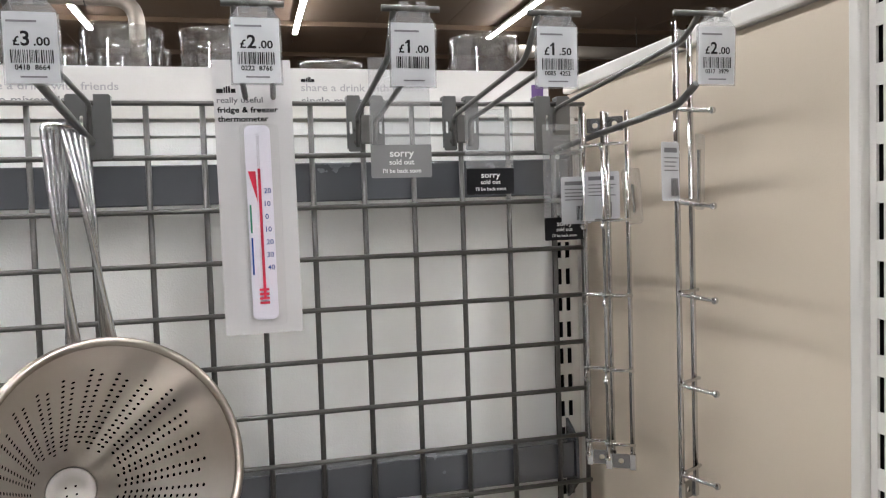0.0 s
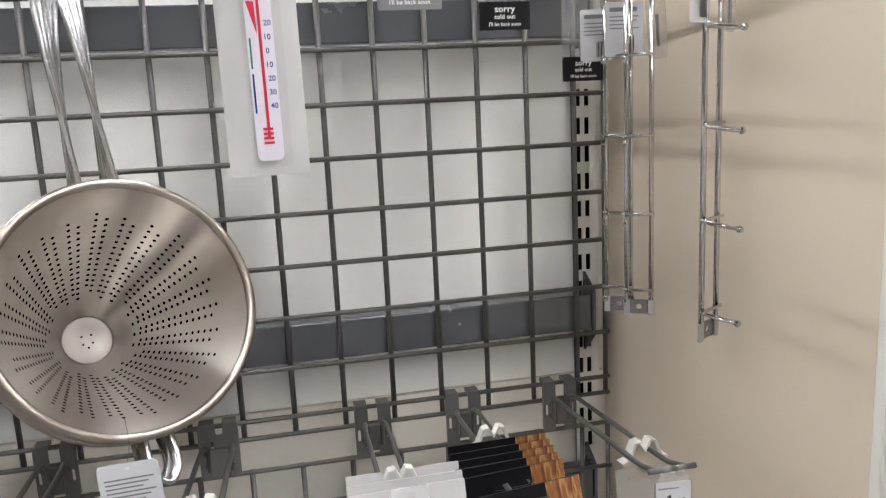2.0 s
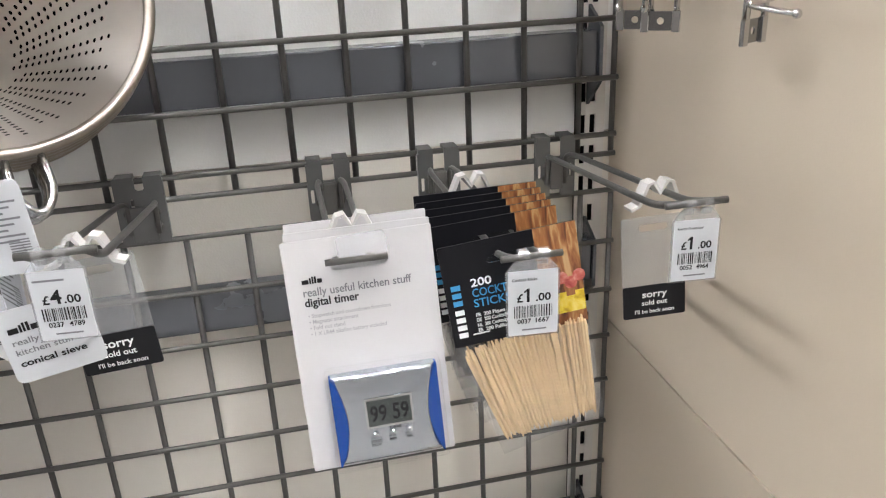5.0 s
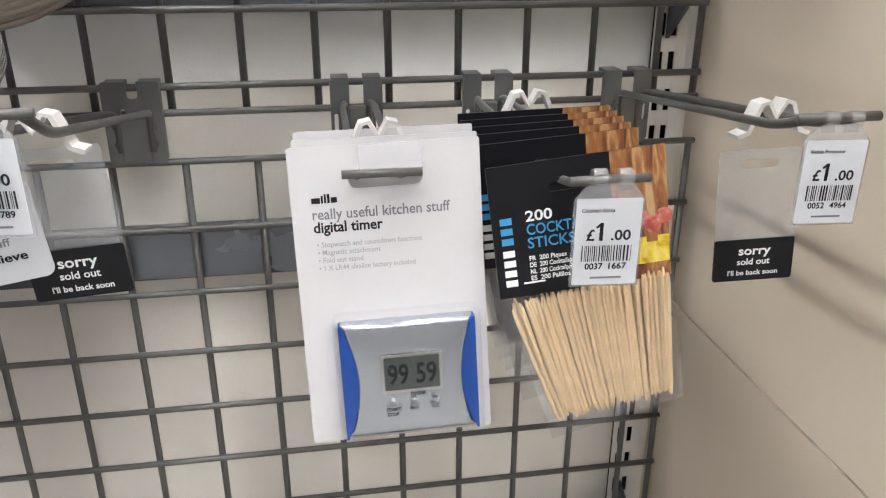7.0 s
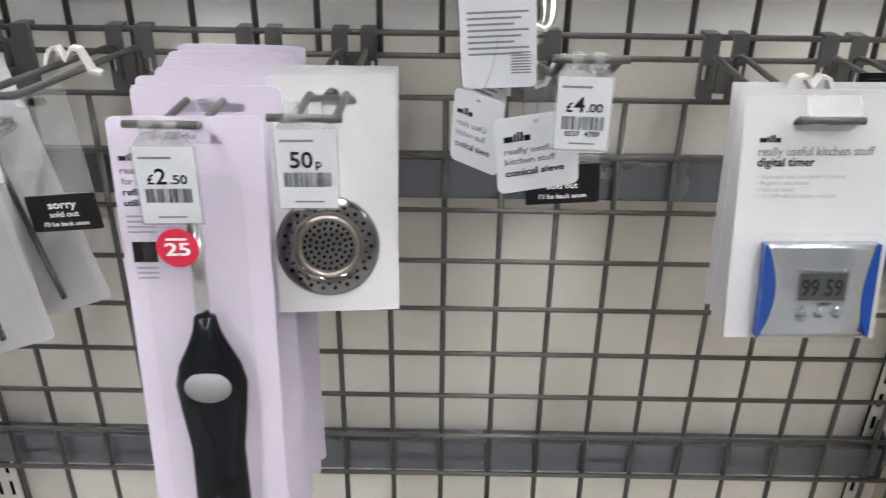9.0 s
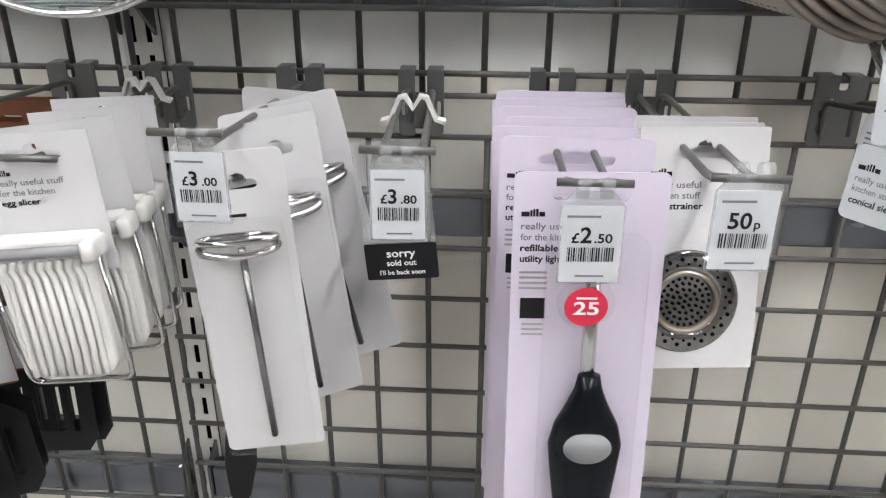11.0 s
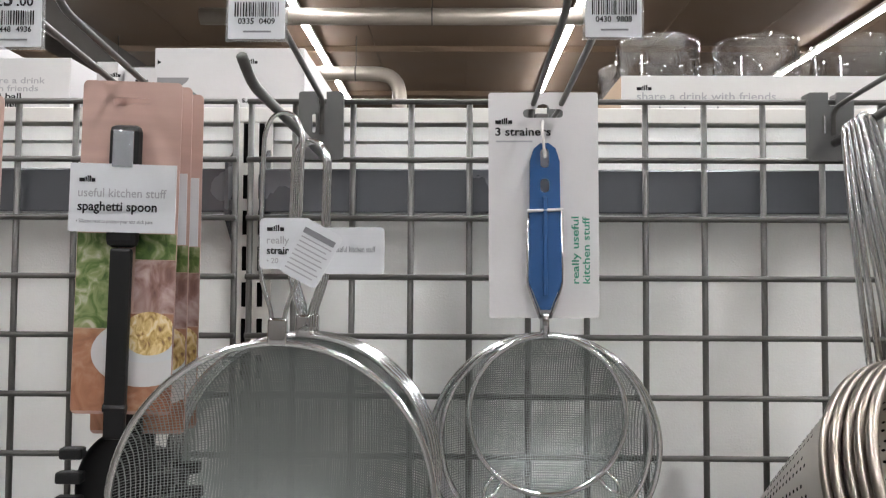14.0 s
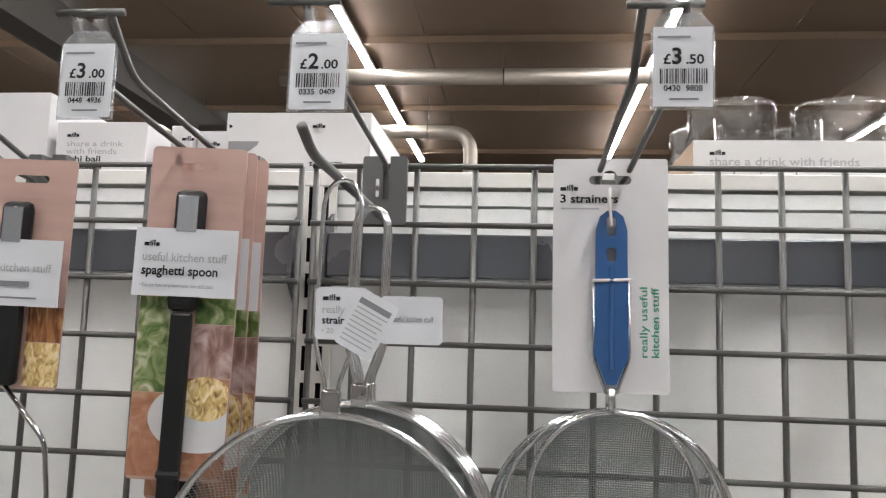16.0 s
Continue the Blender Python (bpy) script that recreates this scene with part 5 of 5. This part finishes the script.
def strainer_set(m):
    root = thing("strainer_set", "three nested mesh strainers with a blue handle on a white card", "strainer set", at=m)
    w, h = 0.081, 0.166
    part("backing_card", flat(round_rect(w, h, 0.002, 0, -h / 2), 0.0007, holes=[slot(0, -0.0155, 0.030, 0.0065, 0.004)]), CARD, root)
    logo(root, -0.0355, -0.0235, 0.0125)
    words(root, [("3 strainers", -0.0355, -0.032, 0.0058, 0.041, 0)], BLACK)
    bars(root, [(-0.035, -0.008, -0.037, -0.0358)], PALE_INK)
    words(root, [("really useful", 0.0255, -0.141, 0.0052, 0.049, 90), ("kitchen stuff", 0.0335, -0.141, 0.0052, 0.049, 90)], GREEN_INK)
    out = [(-0.0108, -0.052), (-0.008, -0.043), (-0.003, -0.039), (0.003, -0.039), (0.008, -0.043), (0.0108, -0.052), (0.0118, -0.140), (0.0035, -0.160), (-0.0035, -0.160), (-0.0118, -0.140)]
    hbm = flat(out, 0.006, y=-0.0085, holes=[round_rect(0.0065, 0.014, 0.003, 0, -0.050), round_rect(0.0065, 0.010, 0.003, 0, -0.070)])
    bl = part("blue_handle", hbm, BLUE, root, "ribbed blue plastic handle")
    part("rib", box(-0.0018, 0.0018, -0.0105, -0.0086, -0.150, -0.078, bevel=0.0008), BLUE, bl)
    p = [(-0.0035, -0.006, -0.166), (-0.0125, -0.006, -0.142), (-0.0118, -0.006, -0.088)]
    for s in (-1, 1):
        part("handle_wire", tube(rounded([(s * -q[0], q[1], q[2]) for q in p], 0.006), 0.0012, 8), CHROME, root, "steel handle wire", True)
    part("tie_band", tube([(-0.013, -0.0095, -0.0885), (0.013, -0.0095, -0.0875)], 0.0011, 8), WHITE_PLASTIC, root, "clear tie band")
    part("cable_tie", tube(rounded([(0, 0.002, -0.020), (-0.002, -0.011, -0.030), (0, -0.010, -0.050)], 0.006), 0.0011, 6), WHITE_PLASTIC, root, "white loop tie")
    zt = -0.1785
    for r, y, rest, nm in ((0.0855, 0.006, (318, 222), "large"), (0.0770, -0.001, (316, 226), "medium"), (0.0565, -0.007, (313, 232), "small")):
        lean = 0 if nm == "small" else 5
        c = math.cos(radians(lean))
        bowl_strainer(r, r * 0.62, rest, root, 0.001, zt - r * c, y + r * math.sin(radians(lean)) * 0.9, lean)
        part("neck", tube([(0, y - 0.002, zt + 0.016), (0, y, zt - 0.001)], 0.0028, 8), CHROME, root, "steel neck", True)
    return root


strainer_set(pose(-0.6935, -0.056, 1.6455, 0, -0.3, 0) @ Matrix.Diagonal((1.06, 1.06, 1.065, 1)))


def strainer_tag(x, y, z, w, h, rz, ry, style):
    root = thing("swing_tag", "white paper swing tag tied to the mesh strainers", "swing tag", "strainer swing tags", at=pose(x, y, z, 0, ry, rz))
    part("paper", flat(round_rect(w, h, 0.003, 0, 0), 0.0005), CARD_EDGE, root)
    if style == 0:
        logo(root, -w * 0.36, h * 0.24, 0.010)
        words(root, [("really", -w * 0.36, h * 0.0, 0.0042, 0.013, 0)], PALE_INK)
        words(root, [("strainer", -w * 0.36, -h * 0.2, 0.0042, 0.019, 0)], BLACK)
        words(root, [("• 20", -w * 0.36, -h * 0.38, 0.003, 0, 0)], PALE_INK)
    elif style == 1:
        bars(root, [(-w * 0.42, w * 0.4, h * 0.26, h * 0.36)], INK)
        bars(root, [(-w * 0.4, w * (0.4 - 0.08 * (i % 2)), h * 0.18 - i * 0.0028, h * 0.18 - i * 0.0028 + 0.0008) for i in range(8)], PALE_INK, name="small_print")
    else:
        words(root, [("useful kitchen stuff", -w * 0.30, -0.001, 0.0036, w * 0.66, 0)], INK)
    return root


strainer_tag(-0.861, -0.213, 1.518, 0.030, 0.030, 2, 0, 0)
strainer_tag(-0.845, -0.219, 1.512, 0.024, 0.034, 6, 28, 1)
strainer_tag(-0.8275, -0.165, 1.516, 0.040, 0.030, -4, 0, 2)


# ---- kitchen tools on printed cards ----
def tool_card(m, kind):
    label = {"spaghetti": "black nylon spaghetti spoon on a card printed with herbs and pasta", "masher": "steel wire masher with black handle on a wood-print card", "turner": "black nylon turner on a card with a rust wood-print top"}[kind]
    root = thing("spaghetti_spoon" if kind == "spaghetti" else "potato_masher" if kind == "masher" else "nylon_turner", label, "kitchen tool", kind + " cards", at=m)
    w, h = 0.067, 0.208 if kind != "masher" else 0.148
    top = RUST_PRINT if kind == "turner" else WOOD_PRINT
    part("backing_card", flat(round_rect(w, h, 0.0035, 0, -h / 2), 0.0007, holes=[slot(0, -0.013, 0.026, 0.005, 0)]), top, root, "card with printed wood grain")
    zb = -0.054
    if kind == "spaghetti":
        part("herb_print", flat(rect(-w / 2 + 0.0004, -0.006, -0.155, -0.096), 0.0002, y=-0.0004), HERB, root)
        part("herb_print", flat(rect(0.006, w / 2 - 0.0004, -0.112, -0.096), 0.0002, y=-0.0004), HERB, root)
        part("linen_print", flat(rect(0.006, w / 2 - 0.0004, -0.145, -0.1125), 0.0002, y=-0.0004), PLUM, root)
        part("tray_print", flat([(-w / 2 + 0.0004, -0.1555), (-0.006, -0.1555), (-0.006, -0.1458), (w / 2 - 0.0004, -0.1458), (w / 2 - 0.0004, -0.206), (-w / 2 + 0.0004, -0.206)], 0.0002, y=-0.0004), TERRACOTTA, root)
        for nm, cx, cz, rx, rz, yy, mt in (("bowl_print", 0.013, -0.170, 0.034, 0.021, -0.0008, CARD), ("bowl_inside", 0.015, -0.163, 0.029, 0.013, -0.0011, CARD_EDGE), ("pasta_print", 0.0175, -0.158, 0.018, 0.0135, -0.0014, PASTA)):
            part(nm, flat([(min(w / 2 - 0.0006, cx + rx * math.cos(2 * math.pi * i / 40)), cz + rz * math.sin(2 * math.pi * i / 40)) for i in range(40)], 0.0002, y=yy), mt, root)
    elif kind == "masher":
        part("food_print", flat(rect(0.008, w / 2 - 0.0004, -0.118, -0.096), 0.0002, y=-0.0004), FOOD, root)
        part("mash_print", flat(rect(0.008, w / 2 - 0.0004, -0.146, -0.1185), 0.0002, y=-0.0004), PASTA, root)
    else:
        part("dark_print", flat(rect(-w / 2 + 0.0004, w / 2 - 0.0004, -0.150, -0.092), 0.0002, y=-0.0004), SLATE, root)
        part("plate_print", flat(rect(-w / 2 + 0.0004, w / 2 - 0.0004, -0.206, -0.1505), 0.0002, y=-0.0004), CARD, root)
    part("white_band", flat(rect(-w / 2 - 0.0015, w / 2 + 0.0015, zb - 0.042, zb), 0.0006, y=-0.0115), CARD_EDGE, root, "white printed band")
    logo(root, -0.0285, zb - 0.0115, 0.0105, y=-0.0124)
    words(root, [("useful kitchen stuff", -0.029, zb - 0.0205, 0.0052, 0.058, 0)], PALE_INK, -0.0124)
    if kind == "spaghetti":
        words(root, [("spaghetti spoon", -0.029, zb - 0.029, 0.0056, 0.052, 0)], BLACK, -0.0124)
        words(root, [("• Silicone head to protect your non stick pans", -0.0295, zb - 0.0365, 0.0022, 0.050, 0)], INK, -0.0124, "small_print")
    else:
        bars(root, [(-0.029, 0.014, zb - 0.030, zb - 0.0265), (-0.029, 0.02, zb - 0.0375, zb - 0.0363)], INK, -0.0124)
    hx = -0.001 if kind == "spaghetti" else -0.003
    hb = box(hx - 0.0108, hx + 0.0108, -0.0108, -0.0015, -0.105 if kind != "masher" else -0.146, -0.029, bevel=0.0043)
    hd = part("handle", hb, BLACK_NYLON, root, "black plastic handle")
    part("hang_insert", box(hx - 0.0070, hx + 0.0070, -0.0125, -0.0109, -0.056, -0.033, bevel=0.0007), SILVER, hd, "steel insert")
    if kind == "spaghetti":
        part("shaft", box(hx - 0.0072, hx + 0.0072, -0.010, -0.004, -0.222, -0.1055, bevel=0.002), BLACK_NYLON, hd)
        part("collar", tube([(hx - 0.0075, -0.008, -0.203), (hx + 0.0075, -0.008, -0.203)], 0.0028, 8), BLACK_NYLON, hd)
        # toothed bowl
        bm = lathe([(0.028 * math.sin(a), 0.016 * math.cos(a)) for a in [radians(100 * i / 8) for i in range(9)]], 32, m=Matrix.Translation((hx + 0.004, -0.006, -0.252)) @ Matrix.Rotation(radians(-90), 4, "X") @ Matrix.Diagonal((1, 1.25, 1, 1)))
        head = part("spoon_bowl", bm, BLACK_NYLON, root, "black nylon bowl", True)
        for s in (-1, 1):
            for i in range(4):
                z = -0.230 - i * 0.0145
                b2 = box(hx + 0.004 + s * 0.022, hx + 0.004 + s * (0.040 - 0.002 * abs(i - 1.5)), -0.014, -0.005, z - 0.0035, z + 0.0035, bevel=0.0015)
                part("tooth", b2, BLACK_NYLON, head)
    elif kind == "masher":
        for s in (-1, 1):
            p = rounded([(hx + s * 0.004, -0.007, -0.146), (hx + s * 0.036, -0.007, -0.178), (hx + s * 0.042, -0.007, -0.216), (hx + s * 0.030, -0.012, -0.228)], 0.006)
            part("wire_leg", tube(p, 0.0017, 8), CHROME, root, "bent chrome wire", True)
        part("foot", box(hx - 0.044, hx + 0.044, -0.02, -0.004, -0.236, -0.228, bevel=0.003), BLACK_NYLON, root, "black nylon masher foot")
    else:
        part("shaft", box(hx - 0.007, hx + 0.007, -0.010, -0.004, -0.222, -0.1055, bevel=0.002), BLACK_NYLON, hd)
        part("blade", flat([(hx - 0.012, -0.212), (hx + 0.012, -0.212), (hx + 0.036, -0.232), (hx + 0.036, -0.292), (hx + 0.028, -0.305), (hx - 0.028, -0.305), (hx - 0.036, -0.292), (hx - 0.036, -0.232)], 0.003, holes=[rect(hx - 0.022 + i * 0.013, hx - 0.016 + i * 0.013, -0.285, -0.240) for i in range(4)], y=-0.009), BLACK_NYLON, root, "slotted black nylon blade")
    return root


BIG = Matrix.Diagonal((0.99, 1.04, 1.085, 1))
sp = tool_card(pose(-0.9825, -0.14, 1.632, 0, 1, 4) @ BIG, "spaghetti")
for i in range(1, 3):
    copy_thing(sp, pose(-0.9835 + 0.001 * i, -0.14 + 0.022 * i, 1.634, 0, 0.3, 2) @ BIG)
tool_card(pose(-1.105, -0.14, 1.623, 0, 1, 2) @ BIG, "masher")
tr = tool_card(pose(-1.046, -0.205, 1.190, -3, -2, 16), "turner")
for dx, dy, ry, rz in ((0.001, 0.026, -2, 18), (0.0, 0.052, -3, 20), (0.002, 0.076, -1, 17), (0.044, 0.12, 2, 8), (0.046, 0.135, 1, 5)):
    copy_thing(tr, pose(-1.046 + dx, -0.205 + dy, 1.191, -2, ry, rz))


# ---- stock on the top shelf ----
def tray(x0, x1, y0, y1, z0, z1, label, lines, mark=None):
    root = thing("glass_tray", label, "carton", "glass cartons", at=pose((x0 + x1) / 2, y0, z0))
    w, d, h = x1 - x0, y1 - y0, z1 - z0
    t = 0.002
    part("front", box(-w / 2, w / 2, 0, t, 0, h), TRAY_CARD, root)
    part("back", box(-w / 2, w / 2, d - t, d, 0, h), TRAY_CARD, root)
    for s in (-1, 1):
        part("side", box(s * (w / 2 - t), s * w / 2, t + 0.0002, d - t - 0.0002, 0, h), KRAFT, root, "bare brown cardboard side")
    part("bottom", box(-w / 2 + t, w / 2 - t, t, d - t, 0, t), TRAY_CARD, root)
    logo(root, -w / 2 + 0.015, h - 0.015, 0.015)
    for text, x, z, cap, width, mat in lines:
        words(root, [(text, -w / 2 + x, z, cap, width, 0)], mat)
    if mark:
        bars(root, [(w / 2 - 0.022, w / 2 - 0.007, h - 0.033, h - 0.016)], PURPLE, name="purple_symbol")
    return root


def tumbler(x, y, z, r=0.0440, h=0.0990):
    """A pressed glass with a rippled wall below a smooth lip."""
    outer = [(r * 0.86, 0), (r * 0.9, 0.004)] + [(r * (0.9 + 0.1 * i / 14), 0.004 + (h - 0.004) * i / 14) for i in range(1, 15)]
    bm = lathe([(0, 0)] + outer + [(r - 0.0016, h + 0.0006), (r - 0.003, h), (r * 0.84, 0.014), (0, 0.011)], 56)
    for v in bm.verts:
        c = v.co
        rad = math.hypot(c.x, c.y)
        if rad > r * 0.86 and c.z < h * 0.82 and c.z > 0.003:
            a = math.atan2(c.y, c.x)
            amp = 0.0019 * min(1.0, (h * 0.82 - c.z) / 0.012)
            k = 1 + amp / rad * (math.sin(9 * a + 210 * c.z) + math.sin(14 * a - 330 * c.z + 1.3) + 0.8 * math.sin(5 * a + 480 * c.z))
            c.x, c.y = c.x * k, c.y * k
    ob = part("tumbler", bm, GLASS, smooth=True)
    ob.matrix_basis = pose(x, y, z)
    return tagged(ob, "clear rippled glass tumbler standing in a white carton tray", "glass", "glass tumblers")


SZ = 1.651
first_glass = None
for x0, x1 in ((-0.594, -0.267), (-0.264, 0.045)):
    tray(x0, x1, 0.12, 0.40, SZ, 1.706, "white printed carton tray of glass tumblers", [("share a drink with friends", 0.015, 0.0300, 0.0080, 0.140, PALE_INK), ("single mixer glass", 0.015, 0.0155, 0.0080, 0.100, INK)], True)
for gx, gy in [(-0.5455 + 0.1055 * i, 0.168) for i in range(3)] + [(-0.5455 + 0.1055 * i, 0.272) for i in range(3)] + [(-0.02, 0.168), (-0.19, 0.345)]:
    if first_glass is None:
        first_glass = tumbler(gx, gy, SZ + 0.0022)
    else:
        copy_thing(first_glass, pose(gx, gy, SZ + 0.0022))


def carton(x0, x1, y0, y1, z1, label, rows, window=False):
    root = thing("carton", label, "carton", "white glassware cartons", at=pose((x0 + x1) / 2, y0, SZ))
    w = x1 - x0
    h = z1 - SZ
    part("body", box(-w / 2, w / 2, 0, y1 - y0, 0, h, bevel=0.001), CARD, root)
    for text, x, z, cap, width, mat, turn in rows:
        words(root, [(text, -w / 2 + x, z, cap, width, turn)], mat)
    if window:
        part("die_cut", flat([(-w / 2 + 0.003, h - 0.030), (-w / 2 + 0.035, h - 0.030), (-w / 2 + 0.033, h - 0.022 - 0.012), (-w / 2 + 0.018, h - 0.045), (-w / 2 + 0.003, h - 0.047)], 0.0003, y=-0.0005), SIGN_GREY, root, "grey die-cut window")
        part("arrow_print", flat([(-w / 2 + 0.003, h - 0.012), (-w / 2 + 0.003, h - 0.017), (-w / 2 + 0.007, h - 0.0145)], 0.0002, y=-0.0004), BLACK, root)
    logo(root, (w * 0.10 if window else -w / 2 + 0.012), h - 0.016, 0.013)
    return root


carton(-1.062, -0.912, 0.10, 0.28, 1.728, "tall white glassware carton standing upside down", [("tumblers", 0.122, 0.026, 0.006, 0.034, BLACK, 180), ("with friends", 0.122, 0.016, 0.006, 0.05, PALE_INK, 180)], True)
carton(-1.101, -1.064, 0.12, 0.28, 1.714, "small plain white glassware carton", [])
carton(-1.125, -1.103, 0.11, 0.28, 1.717, "narrow plain white glassware carton", [])
carton(-1.245, -1.146, 0.10, 0.28, 1.718, "white printed carton of tumblers", [("share a drink", 0.012, 0.041, 0.006, 0.062, PALE_INK, 0), ("with friends", 0.012, 0.033, 0.006, 0.055, PALE_INK, 0), ("4 hi ball", 0.012, 0.025, 0.006, 0.038, BLACK, 0), ("tumblers", 0.012, 0.017, 0.006, 0.04, BLACK, 0)])
carton(-1.45, -1.255, 0.10, 0.28, 1.75, "large white glassware carton", [])


# a peeler hanging lower down by the grid seam
hook = thing("single_hook", "short grey wire hook on the grid", "display hook", at=pose(-0.848, 0, 0.9475))
part("hook_wire", tube(rounded([(0, -0.0073, 0.006), (0, -0.0073, -0.012), (0, -0.11, -0.012), (0, -0.115, 0.0)], 0.006), 0.0022, 8), GREY, hook, smooth=True)
peel = thing("vegetable_peeler", "black plastic vegetable peeler with a green tip", "peeler", at=pose(-0.848, -0.095, 0.934, -4, 6, 20))
out = [(-0.0075, 0.002), (0.0, 0.006), (0.0075, 0.002), (0.013, -0.030), (0.0135, -0.055), (0.009, -0.085), (0.004, -0.100), (-0.004, -0.100), (-0.009, -0.085), (-0.0135, -0.055), (-0.013, -0.030)]
part("handle", flat(out, 0.008, holes=[[(px, pz) for px, _, pz in circle(0.0032, 12, (0, -0.002))]], y=-0.004), BLACK_NYLON, peel, "black plastic handle")
part("blade", box(-0.003, 0.003, -0.001, 0.001, -0.118, -0.1005), CHROME, peel, "narrow steel blade")
part("tip", box(-0.0035, 0.0035, -0.0015, 0.0015, -0.126, -0.1185, bevel=0.001), HERB, peel, "green tip")
